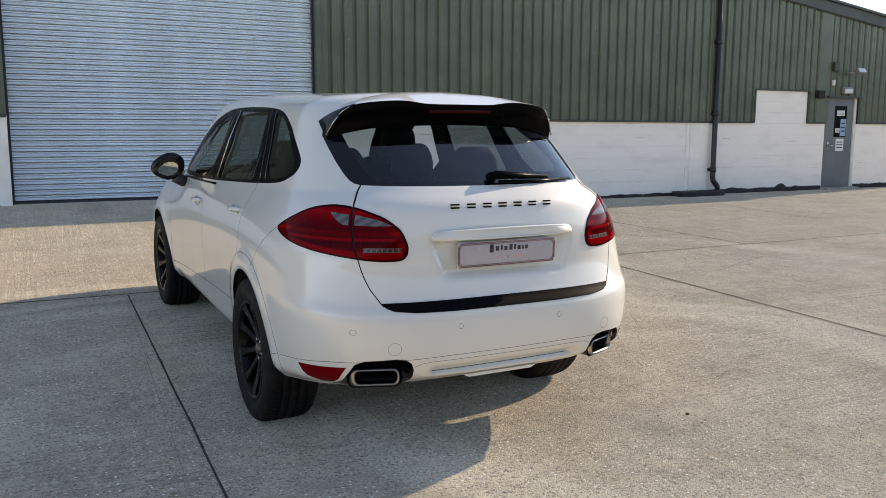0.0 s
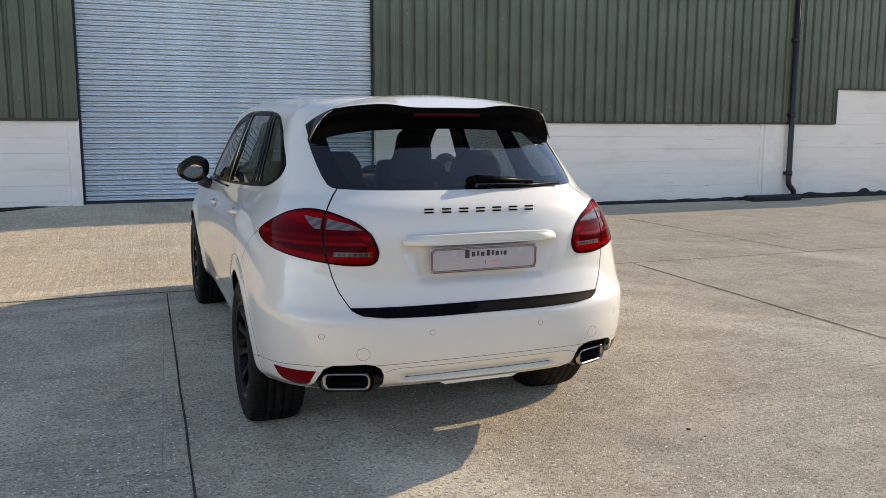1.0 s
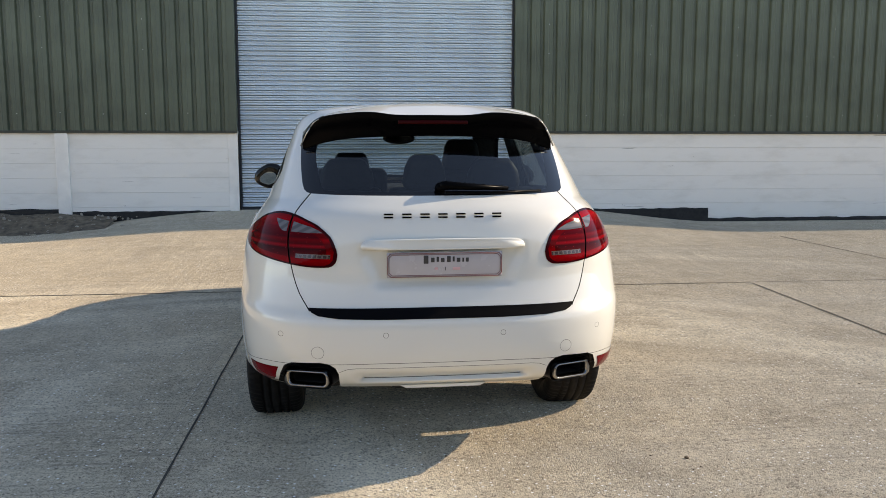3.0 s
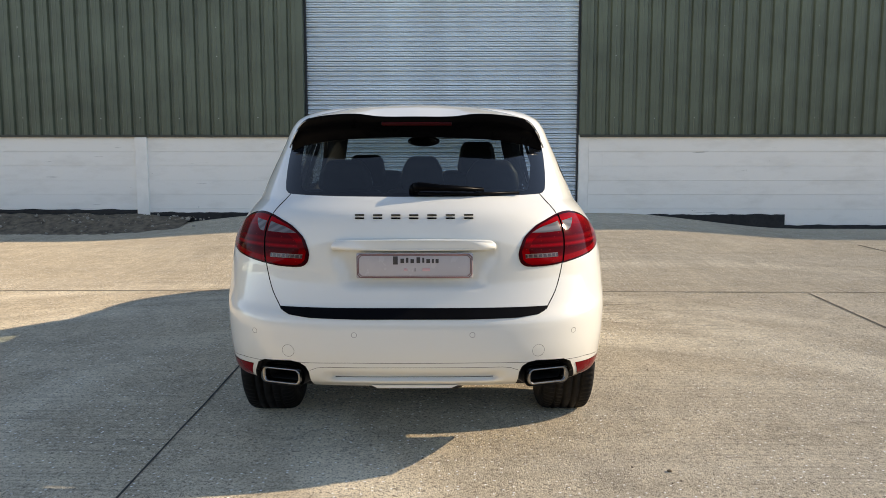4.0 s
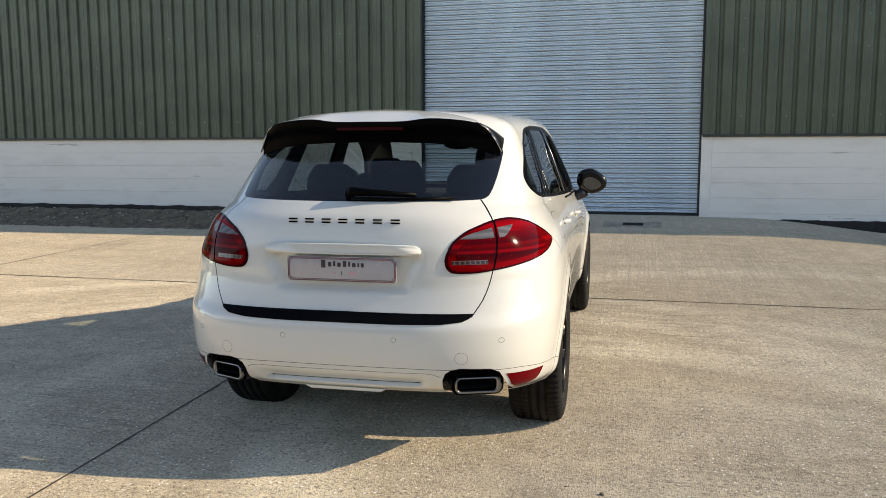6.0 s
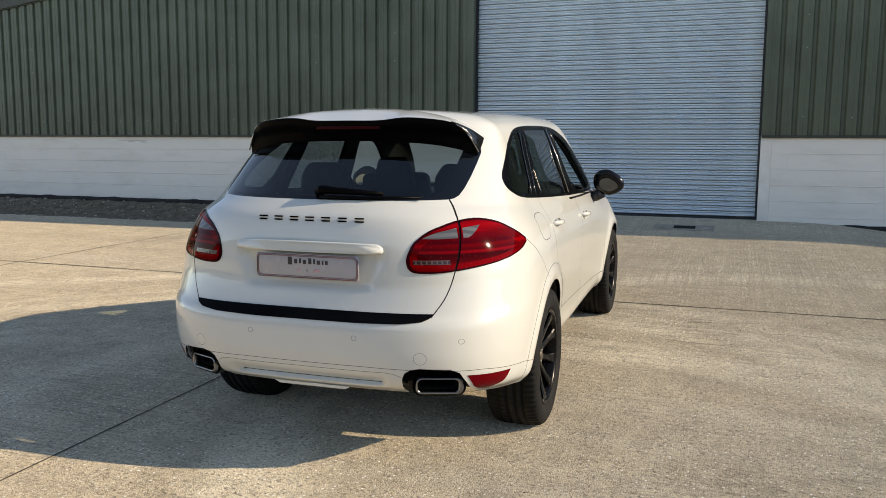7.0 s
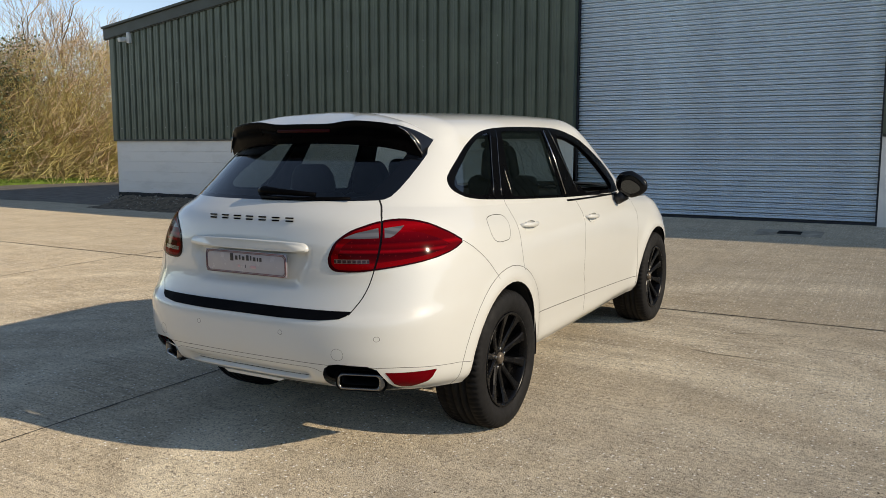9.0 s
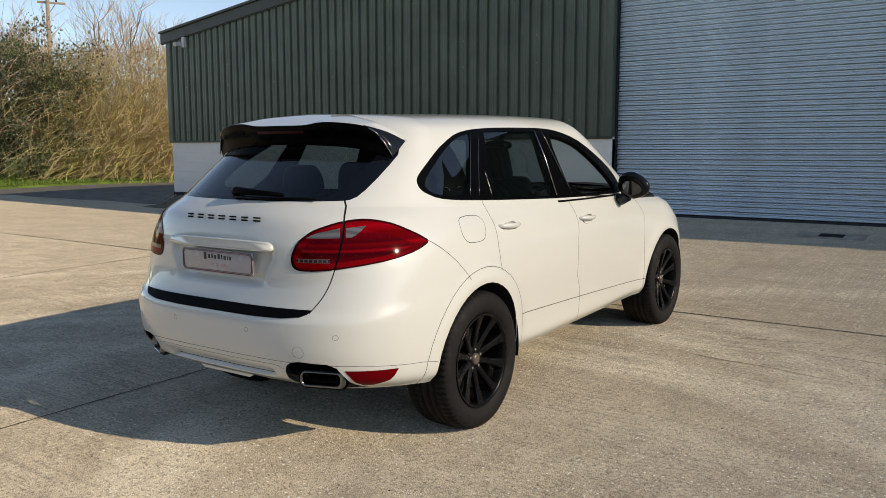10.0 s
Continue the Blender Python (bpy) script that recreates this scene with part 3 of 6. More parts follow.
# roller shutter
shutter = tagged(new("roller_shutter"), "closed blue-grey steel roller shutter with curved slats", "roller shutter")
shutter.location = (0, WALL_Y + 0.14, 0.49)
SLAT = 0.0777
slat_mesh = None
for k in range(55):
    if slat_mesh is None:
        bm = bmesh.new()
        prof = [(0.100, 0.0), (0.100, 0.015), (-0.006, 0.015), (-0.014, 0.018), (-0.015, 0.023), (-0.010, 0.028), (0.000, 0.033), (0.008, 0.038), (0.012, 0.044), (0.012, 0.049), (0.050, 0.0495), (0.050, 0.0565), (0.006, 0.057), (0.000, 0.060), (-0.003, 0.066), (-0.001, 0.072), (0.004, 0.0755), (0.012, 0.0772), (0.100, SLAT)]
        rows = [[bm.verts.new((x, y, z)) for y, z in prof] for x in (OPEN_L + 0.03, OPEN_R - 0.03)]
        for i in range(len(prof) - 1):
            bm.faces.new((rows[0][i], rows[1][i], rows[1][i + 1], rows[0][i + 1]))
        slat = part("slat", bm, SHUTTER, shutter)
        slat_mesh = slat.data
    else:
        slat = new("slat", slat_mesh)
        slat.parent = shutter
    slat.location = (0, 0, 0.035 + k * SLAT)
bm = bmesh.new()
box(bm, (OPEN_L + 0.03, -0.015, -0.02), (OPEN_R - 0.03, 0.02, 0.036), 0.005)
part("bottom_rail", bm, GUIDE, shutter, "dark bottom rail", smooth=False)
for x, w in ((OPEN_L, 0.03), (OPEN_R - 0.03, 0.03)):
    bm = bmesh.new()
    box(bm, (x, -0.045, -0.02), (x + w, -0.030, 4.3), 0.003)
    box(bm, (x, -0.030, -0.02), (x + 0.012, 0.05, 4.3), 0.003)
    part("guide_rail", bm, GUIDE, shutter, "dark steel guide rail", smooth=False)
# jambs of the opening and the dark space behind
for x0, x1 in ((OPEN_L - 0.155, OPEN_L), (OPEN_R, OPEN_R + 0.155)):
    bm = bmesh.new()
    box(bm, (x0, WALL_Y - 0.006, 0.40), (x1, WALL_Y + 0.31, TOP_W - 0.012), 0.008)
    tagged(link_mesh("jamb", bm, RENDER, smooth=False), "white rendered jamb beside the shutter", "trim", kind="structure")
bm = bmesh.new()
box(bm, (OPEN_L - 0.1, WALL_Y + 0.32, 0.2), (OPEN_R + 0.1, WALL_Y + 0.34, 5.0))
tagged(link_mesh("shutter_backing", bm, GUIDE, smooth=False), "dark space behind the shutter", "wall", kind="structure")
# column showing in the left wall and strip in the right wall
for x0, x1, z0, d in ((-3.24, -3.04, 0.36, 0.045), (11.95, 12.45, 0.2, 0.02), (11.84, 11.92, 0.25, 0.014)):
    bm = bmesh.new()
    box(bm, (x0, WALL_Y - d, z0), (x1, WALL_Y + 0.02, TOP_W - 0.012), 0.012)
    tagged(link_mesh("wall_column", bm, RENDER, smooth=False), "white painted column set in the wall", "column", kind="structure")

# black bitumen foot of the walls
def foot_band(x0, x1, z_top, proud=0.012, n=60):
    bm = bmesh.new()
    last = None
    for i in range(n + 1):
        x = x0 + (x1 - x0) * i / n
        zt = z_top + (0.16 * max(0.0, noise.noise(Vector((x * 2.7, 9, 0)))) if 12.9 < x < 15.2 else 0.0) + 0.02 * noise.noise(Vector((x * 3.1, 0, 0))) + 0.008 * noise.noise(Vector((x * 11, 3, 0)))
        row = [bm.verts.new(p) for p in ((x, WALL_Y - proud - 0.03, -0.2), (x, WALL_Y - proud - 0.02 * abs(noise.noise(Vector((x * 5, 1, 0)))), zt - 0.03), (x, WALL_Y - proud + 0.002, zt), (x, WALL_Y + 0.02, zt))]
        if last:
            for k in range(3):
                bm.faces.new((last[k], row[k], row[k + 1], last[k + 1]))
        last = row
    bmesh.ops.recalc_face_normals(bm, faces=bm.faces[:])
    tagged(link_mesh("bitumen_band", bm, BITUMEN), "rough black bitumen band at the wall foot", "trim", kind="structure")


foot_band(X_LEFT, -3.24, 0.535)
foot_band(-3.24, OPEN_L - 0.15, 0.49)
foot_band(OPEN_R + 0.16, 7.36, 0.465, 0.02)
foot_band(7.36, 11.6, 0.295)
foot_band(11.6, DOOR_L - 0.1, 0.325, 0.012, 150)
foot_band(DOOR_R + 0.1, X_RIGHT, 0.33)

# soil and flints banked against the left wall
bm = bmesh.new()
nx, ny = 150, 16
rows = []
for j in range(ny + 1):
    row = []
    for i in range(nx + 1):
        x = X_LEFT - 0.25 + (9.6 + 0.25) * i / nx
        y = WALL_Y - 1.0 + 0.99 * j / ny + 0.10 * noise.noise(Vector((x * 0.8, 0, 0)))
        t = j / ny
        side = 1 - smooth01(-3.6, -1.5, x)
        edge = smooth01(X_LEFT - 0.25, X_LEFT + 0.5, x)
        h = (0.23 * smooth01(0.0, 1.0, t) + 0.04 * noise.noise(Vector((x * 2.3, y * 2.3, 0))) * smooth01(0, 0.3, t) + 0.02 * noise.noise(Vector((x * 9, y * 9, 0)))) * side * edge
        row.append(bm.verts.new((x, y, ground_z(x, y) - 0.015 + max(h, 0) + 0.012 * side)))
    rows.append(row)
for a, b in zip(rows, rows[1:]):
    for i in range(nx):
        bm.faces.new((a[i], a[i + 1], b[i + 1], b[i]))
bank = tagged(link_mesh("soil_bank", bm, SOIL), "bank of grey soil along the wall foot", "soil", kind="structure")
rng = random.Random(8)
bm = bmesh.new()
for k in range(420):
    x, t = rng.uniform(X_LEFT, -2.0), rng.random() ** 0.8
    y = WALL_Y - 0.95 + 0.9 * t
    side = 1 - smooth01(-3.6, -1.5, x)
    z = ground_z(x, y) + 0.23 * smooth01(0, 1, t) * side
    r = 0.008 + 0.03 * rng.random() ** 3
    bmesh.ops.create_icosphere(bm, subdivisions=1, radius=r, matrix=Matrix.Translation((x, y, z)) @ pose(0, 0, 0, rng.uniform(0, 90), 0, rng.uniform(0, 180)) @ Matrix.Diagonal((1, rng.uniform(0.6, 1.2), rng.uniform(0.4, 0.8), 1)))
tagged(link_mesh("flints", bm, FLINT, smooth=False), "loose flints and rubble on the soil bank", "stones", kind="stuff")

# downpipe with brackets and a shoe on a low black ledge
pipe = tagged(new("downpipe"), "black plastic rainwater downpipe fixed to the wall", "downpipe")
bm = bmesh.new()
tube(bm, [(12.51, WALL_Y - 0.11, 5.0), (12.51, WALL_Y - 0.11, 0.60), (12.52, WALL_Y - 0.12, 0.52), (12.63, WALL_Y - 0.13, 0.40), (12.65, WALL_Y - 0.13, 0.30), (12.65, WALL_Y - 0.13, 0.10)], 0.055, 14)
part("pipe", bm, PIPE, pipe)
for z in (0.75, 1.9, 3.35):
    bm = bmesh.new()
    lathe(bm, [(0.056, -0.045), (0.066, -0.045), (0.066, 0.045), (0.056, 0.045)], pose(12.51, WALL_Y - 0.11, z), seg=18)
    box(bm, (12.43, WALL_Y - 0.06, z - 0.03), (12.59, WALL_Y - 0.03, z + 0.03), 0.004)
    part("pipe_bracket", bm, PIPE, pipe)
bm = bmesh.new()
box(bm, (11.48, WALL_Y - 0.34, -0.1), (12.66, WALL_Y - 0.02, 0.33), 0.04, 3)
tagged(link_mesh("drain_ledge", bm, BITUMEN), "low black bitumen ledge by the downpipe", "ledge", kind="structure")

# steel door with notices
door = tagged(new("door_1"), "closed grey steel door with a window slit and paper notices", "door", kind="structure")
door.location = (DOOR_L, WALL_Y + 0.02, 0.28)
DW, DH = DOOR_R - DOOR_L, 2.02
bm = bmesh.new()
box(bm, (0.0, 0.0, 0.0), (DW, 0.05, DH), 0.004)
part("door_leaf", bm, DOOR_GREY, door, smooth=False)
for lo, hi in (((-0.07, -0.03, -0.03), (0.0, 0.09, DH + 0.06)), ((DW, -0.03, -0.03), (DW + 0.07, 0.09, DH + 0.06)), ((0.0, -0.03, DH), (DW, 0.09, DH + 0.06))):
    bm = bmesh.new()
    box(bm, lo, hi, 0.005)
    part("door_frame", bm, FRAME_WHITE if lo[0] > 0.5 else DOOR_GREY, door, smooth=False)
bm = bmesh.new()
box(bm, (0.26, -0.006, 1.14), (0.66, 0.004, 1.84), 0.003)
part("door_window", bm, BLACK_GLOSS, door, "dark glazed slit", smooth=False)
for (x0, z0, x1, z1), m in (((0.33, 1.62, 0.58, 1.74), PAPER), ((0.46, 1.16, 0.64, 1.55), PAPER_BLUE), ((0.34, 0.82, 0.60, 1.10), PAPER), ((0.30, 1.24, 0.44, 1.34), PAPER)):
    bm = bmesh.new()
    box(bm, (x0, -0.011, z0), (x1, -0.007, z1))
    note = part("notice", bm, m, door, "paper notice", smooth=False)
    bm = bmesh.new()
    for r in range(3):
        box(bm, (x0 + 0.03, -0.0125, z0 + (z1 - z0) * (0.25 + 0.22 * r)), (x1 - 0.03, -0.0112, z0 + (z1 - z0) * (0.33 + 0.22 * r)))
    part("print_bar", bm, INK, note, smooth=False)
bm = bmesh.new()
tube(bm, [(0.09, -0.005, 0.95), (0.09, -0.06, 0.95), (0.22, -0.06, 0.95)], 0.011, 8)
box(bm, (0.065, -0.008, 0.86), (0.115, 0.0, 1.02), 0.003)
part("door_handle", bm, STEEL, door)
for z in (0.3, 1.0, 1.7):
    bm = bmesh.new()
    tube(bm, [(DW + 0.012, -0.012, z - 0.05), (DW + 0.012, -0.012, z + 0.05)], 0.012, 8)
    part("hinge", bm, STEEL, door)
bm = bmesh.new()
box(bm, (DOOR_L - 0.12, WALL_Y - 0.20, 0.05), (DOOR_R + 0.12, WALL_Y + 0.06, 0.275), 0.015)
tagged(link_mesh("door_step", bm, PATCH, smooth=False), "low concrete doorstep", "step", kind="structure")
bm = bmesh.new()
box(bm, (DOOR_L - 0.12, WALL_Y - 0.09, 2.30), (DOOR_R + 0.16, WALL_Y - 0.01, 2.345), 0.006)
tagged(link_mesh("door_head_flashing", bm, TRIM, smooth=False), "dark flashing over the door", "trim", kind="structure")

# lamps and boxes round the door
flood = tagged(new("floodlight"), "grey wall floodlight on an arm above the door", "floodlight")
flood.location = (16.58, WALL_Y - 0.05, 2.88)
bm = bmesh.new()
tube(bm, [(-0.16, 0.0, -0.05), (-0.16, -0.12, -0.03), (-0.02, -0.22, 0.0)], 0.018, 8)
part("arm", bm, LAMP_GREY, flood)
bm = bmesh.new()
box(bm, (-0.13, -0.05, -0.07), (0.13, 0.05, 0.07), 0.015)
bmesh.ops.transform(bm, matrix=pose(0.04, -0.24, 0.0, -35, 0, 0), verts=bm.verts[:])
part("lamp_head", bm, LAMP_GREY, flood)
bm = bmesh.new()
box(bm, (-0.11, -0.056, -0.055), (0.11, -0.05, 0.055), 0.002)
bmesh.ops.transform(bm, matrix=pose(0.04, -0.24, 0.0, -35, 0, 0), verts=bm.verts[:])
part("lamp_glass", bm, LAMP_GLASS, flood)
bulk = tagged(new("bulkhead_light"), "grey bulkhead light with a frosted cover over the door", "wall light")
bulk.location = (16.48, WALL_Y - 0.04, 2.46)
bm = bmesh.new()
box(bm, (-0.15, -0.08, -0.07), (0.15, 0.0, 0.09), 0.02)
part("housing", bm, LAMP_GREY, bulk)
bm = bmesh.new()
box(bm, (-0.13, -0.11, -0.06), (0.13, -0.082, 0.04), 0.012)
part("cover", bm, LAMP_GLASS, bulk)
for name, label, x, z, w, h, d, m in (("vent_box", "small black vent box on the cladding", 15.60, 2.36, 0.10, 0.085, 0.10, GAP), ("alarm_box", "dark alarm box on the flashing", 16.06, 2.98, 0.08, 0.10, 0.08, TRIM), ("sensor_box", "small pale sensor on the flashing", 16.04, 2.63, 0.03, 0.06, 0.05, FRAME_WHITE)):
    bm = bmesh.new()
    box(bm, (x - w, WALL_Y - 0.05 - d, z - h), (x + w, WALL_Y - 0.045, z + h), 0.01)
    tagged(link_mesh(name, bm, m, smooth=False), label, name.replace("_", " "))
# security camera near the left corner
cctv = tagged(new("security_camera"), "white security camera on a grey bracket under the eaves", "security camera")
cctv.location = (-11.30, WALL_Y - 0.05, 4.04)
bm = bmesh.new()
box(bm, (0.02, -0.07, -0.12), (0.11, 0.02, 0.12), 0.012)
part("bracket_box", bm, FRAME_WHITE, cctv)
bm = bmesh.new()
box(bm, (-0.10, -0.22, -0.075), (0.0, -0.03, 0.025), 0.03, 3)
bmesh.ops.transform(bm, matrix=pose(0, 0, 0, 8, 0, 0), verts=bm.verts[:])
part("camera_body", bm, FRAME_WHITE, cctv)
# pale screw heads on the sheets
screws = []
for z, step, off in ((2.02, 2, 0), (3.0, 7, 2), (3.46, 7, 2)):
    k = math.ceil(X_LEFT / PITCH) + off
    while k * PITCH < 15.5:
        x = k * PITCH + 0.07
        if not (OPEN_L - 0.2 < x < OPEN_R + 0.15):
            screws.append((x, z + 0.01 * math.sin(k * 7.0)))
        k += step + (k * 5 % 3 == 0)
bm = bmesh.new()
lathe(bm, [(0.001, 0.006), (0.006, 0.005), (0.008, 0.0)], pose(0, 0, 0, 90, 0, 0), seg=10)
first = tagged(link_mesh("cladding_screw", bm, FRAME_WHITE), "pale screw head in the cladding", "screw", "screws in the cladding")
first.location = (screws[0][0], WALL_Y - 0.044, screws[0][1])
for x, z in screws[1:]:
    copy_thing(first, Matrix.Translation((x, WALL_Y - 0.044, z)))
# ---- car ----
# its own frame: x to the right, y ahead from the rear axle, z up from the ground
CAR = pose(1.777, 3.824, 0.026, 1.37, 0, 1.2)
car = new("car")
car.matrix_world = CAR
tagged(car, "white five-door SUV with black wheels and tinted glass parked on concrete", "car")
AXLES, WHEEL_R, TRACK = (0.0, 2.895), 0.368, 0.834
KNOT_Y = (-0.05, 0.6, 2.0, 2.9)
# rear z, quarter z, door z, front z | rear y | half widths at KNOT_Y | plan power | front y
LEVELS = [
    (0.405, 0.33, 0.30, 0.34, -0.93, (0.90, 0.85, 0.85, 0.90), 3.4, 3.60),
    (0.455, 0.39, 0.35, 0.40, -1.02, (0.94, 0.89, 0.89, 0.93), 3.6, 3.72),
    (0.56, 0.50, 0.45, 0.50, -1.055, (0.955, 0.905, 0.905, 0.945), 3.7, 3.78),
    (0.66, 0.63, 0.59, 0.60, -1.06, (0.965, 0.925, 0.92, 0.955), 3.7, 3.79),
    (0.735, 0.74, 0.71, 0.68, -1.05, (0.968, 0.94, 0.93, 0.958), 3.7, 3.79),
    (0.79, 0.83, 0.80, 0.75, -1.015, (0.966, 0.945, 0.935, 0.955), 3.6, 3.79),
    (0.89, 0.93, 0.90, 0.82, -0.985, (0.96, 0.945, 0.935, 0.945), 3.5, 3.77),
    (0.99, 1.02, 0.98, 0.88, -0.978, (0.945, 0.935, 0.93, 0.925), 3.4, 3.72),
    (1.10, 1.10, 1.05, 0.94, -0.970, (0.915, 0.912, 0.915, 0.90), 3.2, 3.64),
    (1.20, 1.16, 1.10, 0.99, -0.942, (0.875, 0.885, 0.90, 0.87), 3.0, 3.55),
    (1.275, 1.215, 1.145, 1.03, -0.880, (0.838, 0.86, 0.88, 0.82), 2.6, 3.40),
]
UPPER = [
    (1.275, 1.215, 1.145, 1.12, -0.880, (0.838, 0.86, 0.88, 0.86), 2.6, 2.78),
    (1.37, 1.315, 1.255, 1.24, -0.748, (0.80, 0.825, 0.84, 0.80), 2.6, 2.60),
    (1.47, 1.42, 1.375, 1.36, -0.610, (0.757, 0.782, 0.79, 0.76), 2.6, 2.40),
    (1.56, 1.515, 1.48, 1.46, -0.485, (0.718, 0.745, 0.75, 0.72), 2.5, 2.20),
    (1.625, 1.595, 1.575, 1.54, -0.400, (0.684, 0.71, 0.712, 0.68), 2.4, 2.00),
    (1.662, 1.65, 1.645, 1.60, -0.345, (0.63, 0.66, 0.66, 0.62), 2.4, 1.84),
    (1.680, 1.688, 1.692, 1.64, -0.305, (0.51, 0.55, 0.55, 0.5), 2.4, 1.74),
    (1.690, 1.707, 1.715, 1.67, -0.280, (0.28, 0.30, 0.30, 0.27), 2.5, 1.68),
    (1.692, 1.713, 1.722, 1.68, -0.270, (0.0, 0.0, 0.0, 0.0), 2.5, 1.66),
]


def spline(xs, ys, x):
    """Smooth curve through the knots, level past the ends."""
    if x <= xs[0]:
        return ys[0]
    if x >= xs[-1]:
        return ys[-1]
    i = max(k for k in range(len(xs) - 1) if xs[k] <= x)
    h = xs[i + 1] - xs[i]
    t = (x - xs[i]) / h
    slope = lambda k: (ys[min(k + 1, len(xs) - 1)] - ys[max(k - 1, 0)]) / (xs[min(k + 1, len(xs) - 1)] - xs[max(k - 1, 0)])
    m0, m1 = slope(i) * h, slope(i + 1) * h
    return (2 * t**3 - 3 * t**2 + 1) * ys[i] + (t**3 - 2 * t**2 + t) * m0 + (3 * t**2 - 2 * t**3) * ys[i + 1] + (t**3 - t**2) * m1


def refine(levels, k):
    """More levels between the given ones, each number on a smooth curve."""
    flat = [[*l[:5], *l[5], *l[6:]] for l in levels]
    n, out = len(flat), []
    for i in range((n - 1) * k + 1):
        row = [spline(list(range(n)), [f[j] for f in flat], i / k) for j in range(len(flat[0]))]
        out.append((*row[:5], row[5:9], row[9], row[10]))
    return out


def arc_sample(f, n, dense=160):
    pts = [f(i / dense) for i in range(dense + 1)]
    acc = [0.0]
    for a, b in zip(pts, pts[1:]):
        acc.append(acc[-1] + math.hypot(b[0] - a[0], b[1] - a[1]))
    out = []
    for k in range(n + 1):
        s = acc[-1] * k / n
        i = min(max(0, int(np.searchsorted(acc, s)) - 1), dense - 1)
        u = (s - acc[i]) / max(acc[i + 1] - acc[i], 1e-9)
        out.append((pts[i][0] + (pts[i + 1][0] - pts[i][0]) * u, pts[i][1] + (pts[i + 1][1] - pts[i][1]) * u))
    return out


def outline(level, side_end, front_n, nr=64, ns=60, nf=24):
    """Half plan line of one level, from the middle of the tail to the middle of the front."""
    zr, zq, zm, zf, yr, w, n, yf = level
    yc = KNOT_Y[0]
    quarter = lambda t, ww, y0, y1, p: (ww * math.sin(t * math.pi / 2) ** (2 / p), y0 - (y0 - y1) * max(0.0, math.cos(t * math.pi / 2)) ** (2 / p))
    pts = arc_sample(lambda t: quarter(t, w[0], yc, yr, n), nr)
    pts += [(spline(KNOT_Y, w, yc + (side_end - yc) * i / ns), yc + (side_end - yc) * i / ns) for i in range(1, ns + 1)]
    wf = pts[-1][0]
    pts += arc_sample(lambda t: quarter(1 - t, wf, side_end, yf, front_n), nf)[1:]
    return [(x, y, spline((-1.0, -0.1, 1.2, 3.3), (zr, zq, zm, zf), y)) for x, y in pts]


def shaped(x, y, z):
    """Presses the plate recess and the valance groove in, and swells the wheel arches."""
    if y < -0.8:
        half = 0.315 + 0.05 * smooth01(0.90, 1.03, z)
        y += 0.024 * (1 - smooth01(half - 0.03, half + 0.012, x)) * smooth01(0.862, 0.90, z) * (1 - smooth01(1.055, 1.068, z))
        y += 0.045 * (1 - smooth01(0.38 - 0.6 * (0.49 - z), 0.42 - 0.6 * (0.49 - z), x)) * smooth01(0.444, 0.452, z) * (1 - smooth01(0.456, 0.506, z))
    for a in AXLES:
        r = math.hypot(y - a, z - 0.375)
        if z < 1.0:
            x += 0.013 * math.exp(-(((r - 0.455) / 0.05) ** 2))
    return x, y, z


def shell(bm, levels, side_end, front_n, sub):
    rows = [[shaped(*p) for p in outline(l, side_end, front_n)] for l in refine(levels, sub)]
    for s in (1, -1):
        vs = [[bm.verts.new((s * x, y, z)) for x, y, z in r] for r in rows]
        for a, b in zip(vs, vs[1:]):
            for i in range(len(a) - 1):
                q = (a[i], a[i + 1], b[i + 1], b[i])
                bm.faces.new(q if s > 0 else q[::-1])
    return rows


base = bmesh.new()
low_rows = shell(base, LEVELS, 2.9, 2.6, 8)
high_rows = shell(base, UPPER, 1.5, 4.0, 5)
# bonnet: a crowned sheet between the wing tops
wing = [p for p in low_rows[-1] if p[1] > 1.45]
cowl = lambda y, x: max(0.0, min(x, 0.87 * max(0.0, 1 - (max(0.0, y - 1.5) / 1.28) ** 4) ** 0.25 - 0.015) / max(x, 1e-6))
for s in (1, -1):
    strips = []
    for x, y, z in wing:
        strips.append([base.verts.new((s * x * q, y, z + 0.075 * min(1, x / 0.6) * (1 - q ** 2.2))) for q in (cowl(y, x) + (1 - cowl(y, x)) * k / 8 for k in range(9))])
    for a, b in zip(strips, strips[1:]):
        for k in range(8):
            q = (a[k], a[k + 1], b[k + 1], b[k])
            base.faces.new(q[::-1] if s > 0 else q)
bmesh.ops.remove_doubles(base, verts=base.verts[:], dist=0.0008)
bmesh.ops.dissolve_degenerate(base, dist=0.0003, edges=base.edges[:])
base.normal_update()

# smooth normals of the whole skin, to be shared by the panels cut from it
SKIN_CO = [v.co.copy() for v in base.verts]
SKIN_NO = [v.normal.copy() for v in base.verts]
kd = KDTree(len(SKIN_CO))
for i, c in enumerate(SKIN_CO):
    kd.insert(c, i)
kd.balance()


def skin_normal(co):
    acc = Vector()
    for c, i, d in kd.find_n(co, 4):
        acc += SKIN_NO[i] / (d + 1e-4)
    return acc.normalized()


